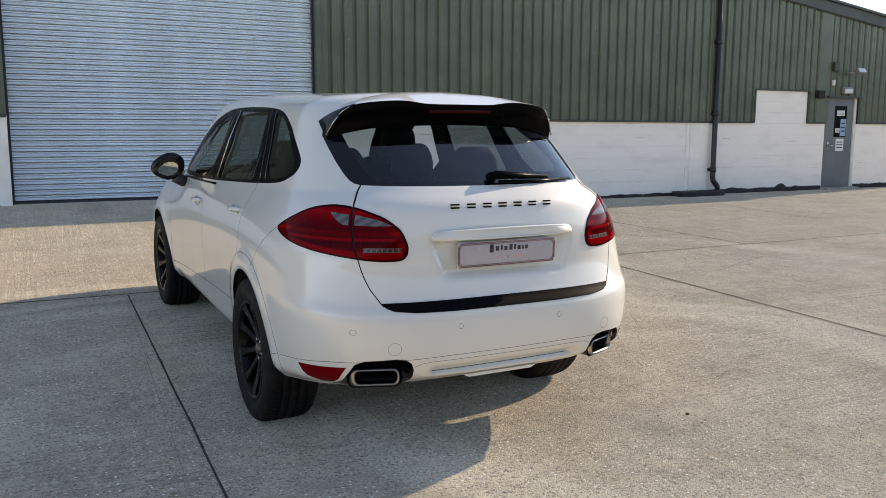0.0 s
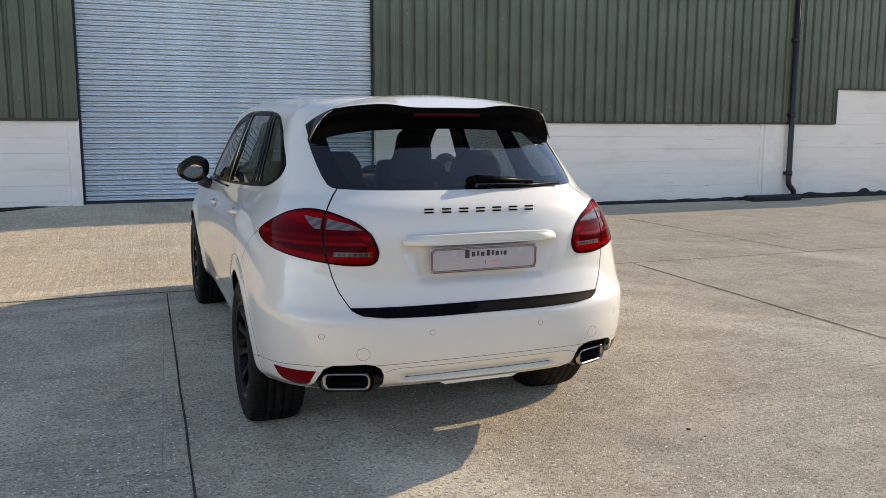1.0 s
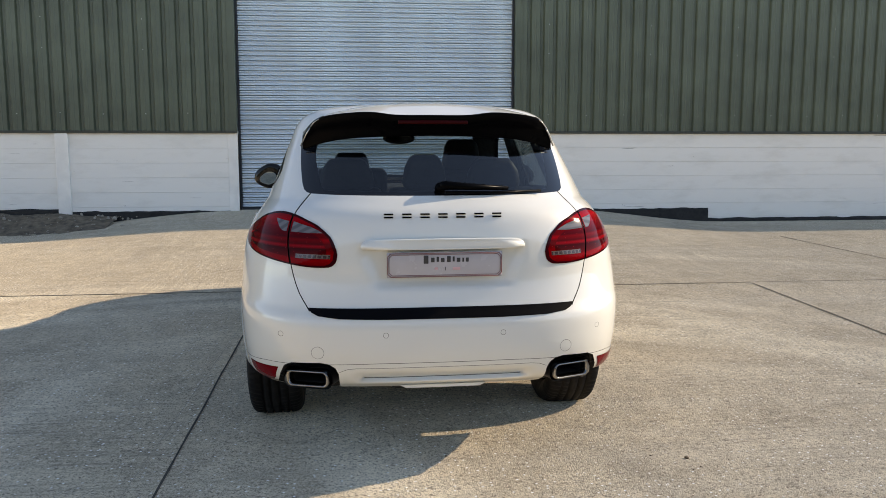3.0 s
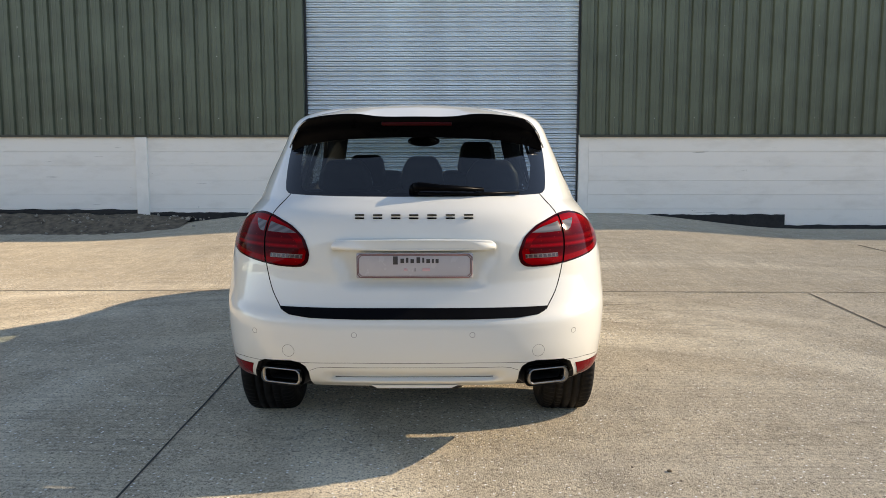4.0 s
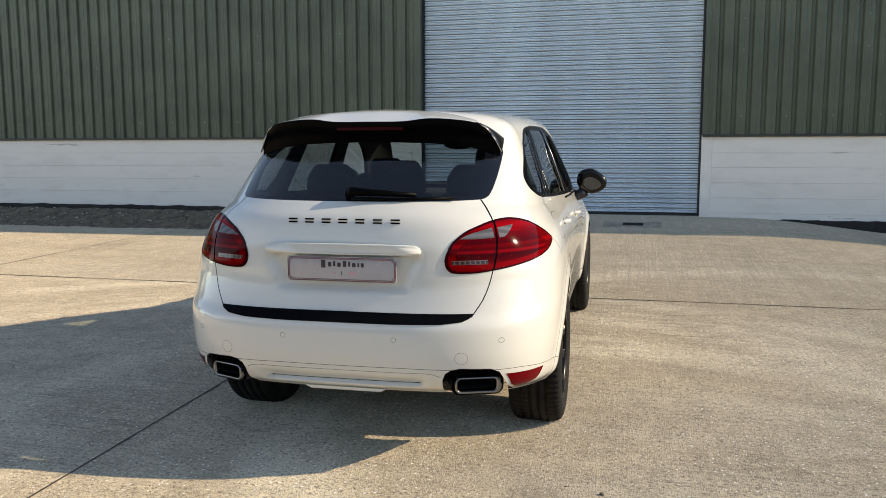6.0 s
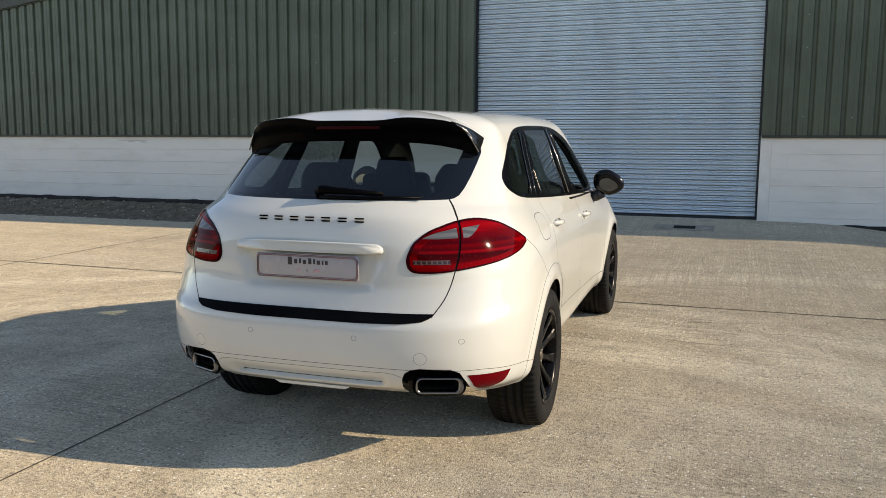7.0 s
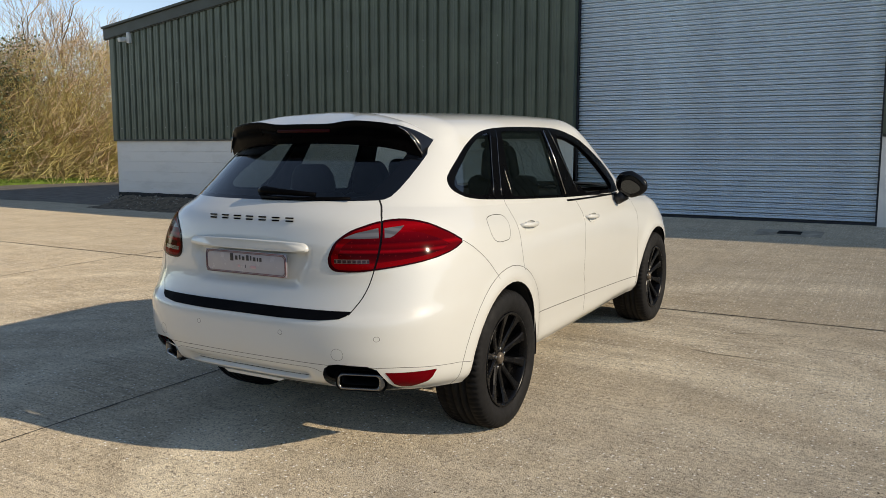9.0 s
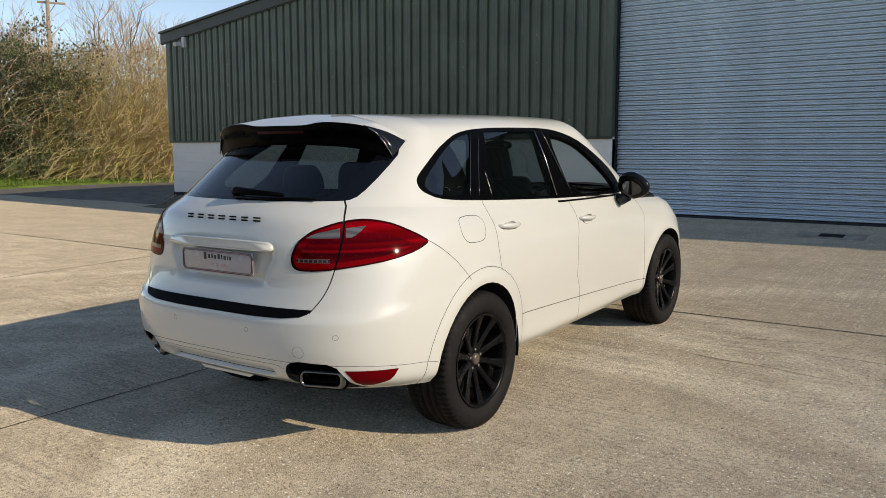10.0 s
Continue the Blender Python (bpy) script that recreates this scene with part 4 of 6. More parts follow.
SKIN_TREE = BVHTree.FromBMesh(base)
IDS = base.faces.layers.int.new("panel")
NONE, GAPS, GLASS_R, DLO, PANES, FRONT, LIGHT, STRIP, HOLE, REFLECT, CLEAR, LEDS, RIMS = 0, 1, 2, 3, 4, 7, 8, 10, 11, 12, 13, 14, 15
BY_X, BY_Y = (Vector((0, 1, 0)), Vector((0, 0, 1))), (Vector((1, 0, 0)), Vector((0, 0, 1)))
SLANT = [(Vector((s * 0.70711, 0.70711, 0)), Vector((0, 0, 1))) for s in (1, -1)]


def hull(points):
    pts = sorted(set(points))
    def half(seq):
        out = []
        for p in seq:
            while len(out) > 1 and (out[-1][0] - out[-2][0]) * (p[1] - out[-2][1]) - (out[-1][1] - out[-2][1]) * (p[0] - out[-2][0]) <= 0:
                out.pop()
            out.append(p)
        return out[:-1]
    return half(pts) + half(pts[::-1])


def soft(poly, times=1):
    """Rounds the corners of a convex outline."""
    poly = hull(poly)
    for _ in range(times):
        poly = [q for (a, b), (c, d) in zip(poly, poly[1:] + poly[:1]) for q in ((a * 0.78 + c * 0.22, b * 0.78 + d * 0.22), (a * 0.22 + c * 0.78, b * 0.22 + d * 0.78))]
    return poly


def cut(poly, axes, where, ident, only=None):
    """Stamps a convex outline, seen along the third axis, through the skin; the faces inside get ident."""
    u, v = axes
    poly = hull(poly)
    us, vs_ = [p[0] for p in poly], [p[1] for p in poly]
    lo, hi = (min(us), min(vs_)), (max(us), max(vs_))
    faces = []
    for f in base.faces:
        if only is not None and f[IDS] not in only:
            continue
        fu, fv = [w.co.dot(u) for w in f.verts], [w.co.dot(v) for w in f.verts]
        if max(fu) > lo[0] and min(fu) < hi[0] and max(fv) > lo[1] and min(fv) < hi[1] and where(f.calc_center_median()):
            faces.append(f)
    for (a, b), (c, d) in zip(poly, poly[1:] + poly[:1]):
        no = u * (d - b) - v * (c - a)
        co = u * a + v * b
        geom = faces + list({e for f in faces for e in f.edges}) + list({w for f in faces for w in f.verts})
        r = bmesh.ops.bisect_plane(base, geom=geom, dist=1e-6, plane_co=co, plane_no=no)
        faces = [g for g in r["geom"] if isinstance(g, bmesh.types.BMFace) and (g.calc_center_median() - co).dot(no) < 0]
    for f in faces:
        f[IDS] = ident


def gap(line, axes, where, width=0.0036, only=(NONE,)):
    """A thin seam along a broken line."""
    for (a, b), (c, d) in zip(line, line[1:]):
        l = math.hypot(c - a, d - b)
        tx, ty = (c - a) / l * width * 0.5, (d - b) / l * width * 0.5
        cut([(a - ty - tx, b + tx - ty), (a + ty - tx, b - tx - ty), (c + ty + tx, d - tx + ty), (c - ty + tx, d + tx + ty)], axes, where, GAPS, only)


def circle(cx, cy, r, n=16):
    return [(cx + r * math.cos(2 * math.pi * k / n), cy + r * math.sin(2 * math.pi * k / n)) for k in range(n)]


sides = lambda c: abs(c.x) > 0.5
tail = lambda c: c.y < -0.45
slant_of = ((SLANT[0], lambda c: c.x > 0.0 and c.y < 0.1), (SLANT[1], lambda c: c.x < 0.0 and c.y < 0.1))
# wheel openings
for a in AXLES:
    cut(circle(a, 0.372, 0.425, 40), BY_X, lambda c: abs(c.x) > 0.6 and c.z < 0.9, HOLE)
# glass
HALF_GLASS = ((0.30, 1.277), (0.50, 1.277), (0.59, 1.278), (0.614, 1.282), (0.629, 1.294), (0.639, 1.325), (0.647, 1.38), (0.651, 1.44), (0.651, 1.49), (0.63, 1.54), (0.56, 1.60))
cut([(s * a, b) for a, b in HALF_GLASS for s in (1, -1)], BY_Y, lambda c: c.y < -0.2 and c.z > 1.2, GLASS_R)
CLEAR_GLASS = 31
cut([(s * a, b) for a, b in ((0.50, 1.292), (0.535, 1.297), (0.548, 1.315), (0.572, 1.42), (0.575, 1.50), (0.56, 1.56), (0.50, 1.60)) for s in (1, -1)], BY_Y, lambda c: c.y < -0.2 and c.z > 1.2, CLEAR_GLASS, (GLASS_R,))
cut(soft([(-0.30, 1.295), (-0.322, 1.318), (-0.326, 1.34), (-0.315, 1.37), (-0.255, 1.413), (-0.097, 1.505), (0.08, 1.578), (0.18, 1.602), (0.30, 1.617), (0.505, 1.626), (0.81, 1.627),
     (1.18, 1.622), (1.37, 1.602), (1.59, 1.551), (1.80, 1.464), (2.03, 1.345), (2.11, 1.25), (2.13, 1.18), (2.12, 1.139), (1.19, 1.166), (0.47, 1.206), (0.175, 1.225), (-0.07, 1.243), (-0.217, 1.262)]),
    BY_X, lambda c: abs(c.x) > 0.5 and c.z > 1.1, DLO, (NONE,))
for k, pane in enumerate((
        [(-0.272, 1.312), (-0.284, 1.335), (-0.232, 1.385), (-0.06, 1.486), (0.10, 1.560), (0.19, 1.583), (0.282, 1.597), (0.075, 1.257), (-0.186, 1.277), (-0.245, 1.293)],
        [(0.414, 1.592), (0.43, 1.602), (1.0, 1.602), (1.012, 1.594), (1.008, 1.20), (1.0, 1.193), (0.31, 1.231), (0.297, 1.24)],
        [(1.195, 1.572), (1.30, 1.563), (1.43, 1.540), (1.59, 1.493), (1.78, 1.39), (1.92, 1.285), (2.0, 1.20), (1.99, 1.172), (1.275, 1.181)])):
    cut(soft(pane), BY_X, lambda c: abs(c.x) > 0.5 and c.z > 1.1, PANES + k, (DLO,))
cut([(-0.76, 1.14), (0.76, 1.14), (0.60, 1.58), (-0.60, 1.58), (0.0, 1.62)], BY_Y, lambda c: c.y > 1.55 and c.z > 1.13, FRONT, (NONE,))
# tail lamps and reflectors, stamped from the corner
LAMP = [(-0.334, 1.03), (-0.305, 1.094), (-0.26, 1.13), (-0.22, 1.154), (-0.122, 1.184), (-0.05, 1.195), (0.019, 1.197), (0.09, 1.187), (0.161, 1.168), (0.274, 1.115), (0.343, 1.071),
        (0.272, 1.036), (0.147, 1.007), (-0.003, 0.993), (-0.129, 0.972), (-0.226, 0.962), (-0.30, 0.963), (-0.32, 0.972), (-0.332, 0.99)]
for axes, where in slant_of:
    cut(soft(LAMP), axes, where, RIMS, (NONE,))
    cut([(-0.01 + (a + 0.01) * 0.955, 1.078 + (b - 1.078) * 0.92) for a, b in LAMP], axes, where, LIGHT, (RIMS,))
    cut([(-0.108, 0.503), (0.153, 0.486), (0.13, 0.45), (0.109, 0.432), (0.028, 0.412), (-0.02, 0.417), (-0.06, 0.44)], axes, where, REFLECT, (NONE,))
SEAM_KNOTS = [(1.30, 0.586), (1.272, 0.602), (1.237, 0.634), (1.195, 0.666), (1.15, 0.684), (1.07, 0.695), (0.965, 0.684), (0.855, 0.652), (0.775, 0.604)][::-1]
SEAM = [(spline([k[0] for k in SEAM_KNOTS], [k[1] for k in SEAM_KNOTS], 0.775 + 0.525 * i / 22), 0.775 + 0.525 * i / 22) for i in range(23)]
for s in (1, -1):
    gap([(s * a, b) for a, b in SEAM], BY_Y, lambda c: c.y < -0.6 and c.x * s > 0, 0.005, (NONE,))
    gap([(s * a, b) for a, b in SEAM], BY_Y, lambda c: c.y < -0.6 and c.x * s > 0, 0.008, (LIGHT, RIMS))
for axes, where in slant_of:
    cut([(-0.03 + (a + 0.01) * 0.80, 1.072 + (b - 1.078) * 0.64) for a, b in LAMP], axes, where, 30, (LIGHT,))
    cut([(-0.262, 1.115), (-0.235, 1.128), (-0.20, 1.140), (-0.102, 1.159), (-0.104, 1.115), (-0.2, 1.113)], axes, where, CLEAR, (LIGHT, 30))
    cut([(-0.074, 1.158), (0.022, 1.166), (-0.002, 1.146), (-0.03, 1.126), (-0.052, 1.116), (-0.078, 1.114)], axes, where, CLEAR, (LIGHT, 30))
    cut([(-0.307, 1.002), (-0.307, 1.021), (-0.155, 1.021), (-0.155, 1.002)], axes, where, LEDS, (LIGHT, 30))
# black ledge under the tailgate
cut([(-0.612, 0.787), (0.612, 0.787), (0.595, 0.768), (-0.595, 0.768), (0.565, 0.755), (-0.565, 0.755), (0.47, 0.745), (-0.47, 0.745), (0.25, 0.741), (-0.25, 0.741)], BY_Y, tail, STRIP, (NONE,))
# exhaust openings
for s in (1, -1):
    cut([(s * a, b) for a, b in ((0.47, 0.39), (0.478, 0.49), (0.492, 0.52), (0.52, 0.538), (0.56, 0.545), (0.69, 0.537), (0.725, 0.518), (0.745, 0.47), (0.765, 0.39))], BY_Y, lambda c: c.y < -0.6 and c.z < 0.6, HOLE, (NONE,))
# seams
right, left = (lambda c: c.x > 0.5), (lambda c: c.x < -0.5)
gap([(0.176, 1.245), (0.186, 1.156), (0.18, 1.06), (0.17, 0.973), (0.184, 0.87), (0.192, 0.838)], BY_X, sides)
gap([(1.172, 1.185), (1.205, 1.12), (1.23, 1.06), (1.235, 1.0), (1.215, 0.882), (1.222, 0.75), (1.235, 0.65), (1.29, 0.56), (1.32, 0.47), (1.33, 0.27)], BY_X, sides)
gap([(2.20, 1.17), (2.37, 1.06), (2.43, 0.962), (2.41, 0.85), (2.40, 0.746), (2.42, 0.60), (2.437, 0.40), (2.437, 0.27)], BY_X, sides)
gap([(0.478, 0.531), (1.27, 0.495), (2.45, 0.442)], BY_X, sides, 0.004)
gap([(0.512 * math.cos(radians(d)), 0.372 + 0.512 * math.sin(radians(d))) for d in range(-8, 193, 8)], BY_X, lambda c: sides(c) and c.y > -0.85, 0.003)
gap([(-0.47, 1.085), (-0.43, 1.071), (-0.37, 1.035), (-0.312, 0.993), (-0.25, 0.945), (-0.197, 0.897), (-0.16, 0.86), (-0.15, 0.84)], BY_X, lambda c: sides(c) and c.y > -0.52, 0.003)
for axes, where in slant_of:
    gap([(-0.75, 0.541), (-0.53, 0.542), (-0.314, 0.536), (-0.028, 0.524), (0.287, 0.484), (0.37, 0.468)], axes, where, 0.0022)
gap([(-0.474, 0.50), (-0.44, 0.514), (-0.40, 0.519), (0.40, 0.519), (0.44, 0.514), (0.474, 0.50)], BY_Y, tail, 0.0018)
flap = [(-0.133, 1.148), (-0.10, 1.158), (-0.03, 1.162), (0.06, 1.155), (0.092, 1.132), (0.088, 1.10), (0.07, 1.06), (0.035, 1.026), (-0.02, 1.021), (-0.111, 1.024), (-0.15, 1.045), (-0.16, 1.08), (-0.152, 1.12)]
mid = (-0.035, 1.09)
cut(soft(flap), BY_X, right, GAPS, (NONE,))
cut([(mid[0] + (a - mid[0]) * 0.977, mid[1] + (b - mid[1]) * 0.960) for a, b in soft(flap)], BY_X, right, 20, (GAPS,))
k = 21
for x, z, r, w in ((-0.267, 0.673, 0.0125, 0.0014), (0.263, 0.673, 0.0125, 0.0014), (-0.735, 0.668, 0.0125, 0.0014), (0.735, 0.668, 0.0125, 0.0014), (-0.57, 0.592, 0.029, 0.0013), (0.565, 0.592, 0.029, 0.0013)):
    cut(circle(x, z, r), BY_Y, tail, GAPS, (NONE,))
    cut(circle(x, z, r - w), BY_Y, tail, k, (GAPS,))
    k += 1

# paint faces fall into panels wherever seams part them
base.faces.ensure_lookup_table()
panel_of, panels = {}, []
for f in base.faces:
    if f[IDS] != NONE or f in panel_of:
        continue
    stack, group = [f], []
    panel_of[f] = len(panels)
    while stack:
        g = stack.pop()
        group.append(g)
        for e in g.edges:
            for h in e.link_faces:
                if h[IDS] == NONE and h not in panel_of:
                    panel_of[h] = len(panels)
                    stack.append(h)
    panels.append(group)


def lift(name, faces, material, label="", offset=0.0, parent=None, flip=False):
    """Copies faces of the skin into a part of their own with the skin's smooth normals."""
    out, seen = bmesh.new(), {}
    for f in faces:
        vs = []
        for w in f.verts:
            if w not in seen:
                seen[w] = out.verts.new(w.co + skin_normal(w.co) * offset if offset else w.co)
            vs.append(seen[w])
        try:
            out.faces.new(vs[::-1] if flip else vs)
        except ValueError:
            pass
    normals = [skin_normal(w.co) * (-1 if flip else 1) for w in seen]
    ob = part(name, out, material, parent or car, label)
    ob.data.normals_split_custom_set_from_vertices(normals)
    return ob


by_id = {}
for f in base.faces:
    by_id.setdefault(f[IDS], []).append(f)
SEEDS = [("rear_bumper", (0.0, -1.05, 0.66)), ("tailgate", (0.0, -0.96, 1.2)), ("rear_door", (0.94, 0.7, 0.8)), ("rear_door", (-0.94, 0.7, 0.8)), ("front_door", (0.93, 1.8, 0.8)),
         ("front_door", (-0.93, 1.8, 0.8)), ("sill", (0.89, 1.0, 0.40)), ("sill", (-0.89, 1.0, 0.40)), ("valance", (0.0, -1.03, 0.43)), ("lower_bumper", (0.85, -0.72, 0.51)), ("lower_bumper", (-0.85, -0.72, 0.51)),
         ("front_body", (0.5, 3.7, 0.8)), ("arch_lip", (0.97, -0.33, 0.70)), ("arch_lip", (-0.97, -0.33, 0.70))]
owner = {}
for name, p in SEEDS:
    p = Vector(p)
    best = min(range(len(panels)), key=lambda i: min((f.calc_center_median() - p).length for f in panels[i]))
    owner.setdefault(best, name)
shell_faces, parts_made = [], {}
for i, group in enumerate(panels):
    if i in owner:
        ob = lift(owner[i], group, PAINT)
        parts_made.setdefault(owner[i], []).append((sum((f.calc_center_median().x for f in group)) / len(group), ob))
    else:
        shell_faces += group
lift("body", shell_faces, PAINT, "white painted body with roof and wings")
tailgate = parts_made["tailgate"][0][1] if "tailgate" in parts_made else car
lift("fuel_flap", by_id.get(20, []), PAINT)
for j in range(21, 27):
    if by_id.get(j):
        lift("parking_sensor" if j < 25 else "tow_eye_cover", by_id[j], PAINT)
lift("panel_seam", by_id[GAPS], GAP, "thin dark seams between panels", -0.004)
rear_window = lift("rear_window", by_id[CLEAR_GLASS], REAR_GLASS, "tinted rear window", 0.0)
lift("glass_border", by_id[GLASS_R], GLASS_BORDER, "black printed border of the rear window", 0.0, rear_window)
lift("rear_ledge", by_id[STRIP], LEDGE, "black plastic loading ledge", 0.004)
lift("windscreen", by_id[FRONT], FRONT_GLASS, "clear windscreen")
for s in (1, -1):
    pick = lambda ident: [f for f in by_id[ident] if f.calc_center_median().x * s > 0]
    lift("window_trim", pick(DLO), BLACK_MATT, "gloss black window surround")
    for j in range(3 if s < 0 else 2):
        lift("side_window", pick(PANES + j), SIDE_GLASS if j < 2 else FRONT_GLASS, "tinted side window" if j < 2 else "clear front side window", -0.003)
    lamp = [f for f in pick(LIGHT)]
    outer = [f for f in lamp if abs(f.calc_center_median().x) > 0.69 or f.calc_center_median().y > -0.80]
    inner = [f for f in lamp if f not in set(outer)]
    for group, inside in ((outer, False), (inner, True)):
        ob = lift("tail_lamp", group, RED_LENS, "dark red tail lamp lens", 0.004)
        for ident, m, nm, lb in ((30, RED_CORE, "lens_core", "dark dotted core of the lens"), (CLEAR, CLEAR_LENS, "reversing_lens", "clear reversing lens"), (LEDS, LED_GREY, "led_strip", "grey row of small lights")):
            sub = [f for f in pick(ident) if (abs(f.calc_center_median().x) < 0.694) == inside]
            if sub:
                lift(nm, sub, m, lb, 0.004, ob)
    lift("lamp_border", pick(RIMS), RED_DARK, "dark border of the tail lamp", 0.004)
    lift("reflector", pick(REFLECT), RED_REFLECT, "red rear reflector", 0.002)
lift("lining", [f for f in base.faces if f[IDS] in (NONE, DLO, STRIP)], INTERIOR, "black cabin lining", -0.03, None, True)
base.free()
# shoulder between the door tops and the foot of the windows
by_y = lambda row, y, j: spline([p[1] for p in row], [p[j] for p in row], y)
belt_low = [p for p in low_rows[-1] if 0.9 < p[1] < 2.5]
belt_high = [p for p in high_rows[0] if 0.9 < p[1] < 2.5]
for s in (1, -1):
    bm = bmesh.new()
    strip = []
    for k in range(41):
        y = 1.1 + 1.15 * k / 40
        a, b = (Vector((s * by_y(r, y, 0), y, by_y(r, y, 2))) for r in (belt_low, belt_high))
        strip.append([bm.verts.new(q) for q in (a + Vector((s * 0.001, 0, -0.004)), a.lerp(b, 0.5) + Vector((s * 0.004, 0, 0)), b + Vector((s * 0.001, 0, 0.004)))])
    for p, q in zip(strip, strip[1:]):
        for i in range(2):
            f = (p[i], q[i], q[i + 1], p[i + 1])
            bm.faces.new(f if s > 0 else f[::-1])
    part("door_shoulder", bm, PAINT, car, "white painted shoulder under the front window")
    bm = bmesh.new()
    tube(bm, [(s * (by_y(belt_high, 1.05 + 0.1 * k, 0) + 0.002), 1.05 + 0.1 * k, by_y(belt_high, 1.05 + 0.1 * k, 2) + 0.004) for k in range(11)], 0.007, 8)
    part("window_sill_trim", bm, BLACK_MATT, car, "black trim at the foot of the window")
# ---- car: wheels ----
def wheel(y, s):
    """A tyre with grooves and shoulder blocks, a ten-spoke rim, a disc and a hub cap."""
    root = new("wheel")
    root.parent = car
    root.matrix_local = pose(s * TRACK, y, WHEEL_R, 0, 90 * s, 0)
    bm = bmesh.new()
    half = 0.127
    prof = [(0.232, -0.10), (0.245, -0.112), (0.29, -0.128), (0.33, -0.124), (0.352, -0.112), (0.362, -0.096)]
    for z in (-0.062, -0.022, 0.022, 0.062):
        prof += [(0.368, z - 0.007), (0.356, z - 0.006), (0.356, z + 0.006), (0.368, z + 0.007)]
    prof += [(0.362, 0.096), (0.352, 0.112), (0.33, 0.124), (0.305, 0.129), (0.29, 0.128), (0.262, 0.121), (0.245, 0.112), (0.234, 0.10)]
    prof = [(r * (1 + 0.036 * smooth01(0.25, 0.36, r)), h - 0.014 + (h * 0.13 if h < 0 else 0.0) + (0.014 if h > 0.09 else 0.0)) for r, h in prof]
    prof = [(r + 0.021 * (1 - smooth01(0.232, 0.36, r)), h) for r, h in prof]
    rings = lathe(bm, prof, seg=216)
    for ring, (r, h) in zip(rings, prof):
        if abs(h) > 0.07 and r > 0.37:
            for i, v in enumerate(ring):
                if i % 3 == 0:
                    v.co.x *= 0.962
                    v.co.y *= 0.962
    for e in bm.edges:
        e.smooth = e.calc_face_angle(0.0) < 0.45
    for f in bm.faces:
        f.smooth = True
    part("tyre", bm, RUBBER, root, "black tyre with tread grooves", smooth=False)
    bm = bmesh.new()
    lathe(bm, [(0.257, 0.105), (0.261, 0.112), (0.257, 0.116), (0.246, 0.112), (0.240, 0.10), (0.234, 0.06), (0.228, 0.0), (0.222, -0.09), (0.253, -0.10)], seg=72)
    rim = part("rim", bm, RIM_BLACK, root, "black ten-spoke alloy rim")
    for k in range(10):
        a = 2 * math.pi * k / 10
        bm = bmesh.new()
        secs = []
        for r, h, w, d in ((0.045, 0.062, 0.021, 0.03), (0.09, 0.068, 0.018, 0.028), (0.16, 0.083, 0.0175, 0.026), (0.212, 0.098, 0.023, 0.028), (0.245, 0.106, 0.034, 0.03)):
            secs.append([bm.verts.new((r * math.cos(a) - u * math.sin(a), r * math.sin(a) + u * math.cos(a), z)) for u, z in
                         ((-w, h - d), (-w, h - 0.007), (-w + 0.007, h), (w - 0.007, h), (w, h - 0.007), (w, h - d))])
        for p, q in zip(secs, secs[1:]):
            for i in range(6):
                bm.faces.new((p[i], p[(i + 1) % 6], q[(i + 1) % 6], q[i]))
        part("spoke", bm, RIM_BLACK, rim, smooth=False)
    bm = bmesh.new()
    lathe(bm, [(0.001, 0.06), (0.07, 0.06), (0.075, 0.052), (0.07, 0.03)], seg=40)
    part("hub", bm, RIM_BLACK, rim)
    bm = bmesh.new()
    lathe(bm, [(0.0008, 0.080), (0.02, 0.079), (0.031, 0.074), (0.033, 0.06)], seg=32)
    part("hub_cap", bm, HUB_CAP, rim, "grey hub cap with a small badge")
    for k in range(5):
        a = 2 * math.pi * (k + 0.5) / 5
        bm = bmesh.new()
        lathe(bm, [(0.0005, 0.07), (0.009, 0.07), (0.010, 0.066), (0.010, 0.05)], pose(0.053 * math.cos(a), 0.053 * math.sin(a), 0), seg=12)
        part("wheel_bolt", bm, STEEL, rim)
    bm = bmesh.new()
    lathe(bm, [(0.07, 0.0), (0.165, 0.0), (0.165, -0.028), (0.07, -0.028)], seg=48)
    part("brake_disc", bm, STEEL, root, "worn steel brake disc")
    bm = bmesh.new()
    box(bm, (0.09, -0.09, -0.06), (0.175, 0.09, 0.03), 0.015)
    part("brake_caliper", bm, BLACK_SATIN, root)
    bm = bmesh.new()
    lathe(bm, [(0.001, -0.05), (0.222, -0.05)], seg=32)
    part("back_plate", bm, GAP, root)


for y in AXLES:
    for s in (1, -1):
        wheel(y, s)
        bm = bmesh.new()
        n = 28
        ring = [(y + 0.428 * math.cos(math.pi * (-0.06 + 0.92 * i / n)), 0.372 + 0.428 * math.sin(math.pi * (-0.06 + 0.92 * i / n))) for i in range(n + 1)]
        a = [bm.verts.new((s * 0.93, p, q)) for p, q in ring]
        b = [bm.verts.new((s * 0.52, p, q)) for p, q in ring]
        for i in range(n):
            bm.faces.new((a[i], a[i + 1], b[i + 1], b[i]))
        c = bm.verts.new((s * 0.52, y, 0.372))
        for i in range(n):
            bm.faces.new((b[i], b[i + 1], c))
        part("wheel_well", bm, GAP, car, "black wheel well liner")
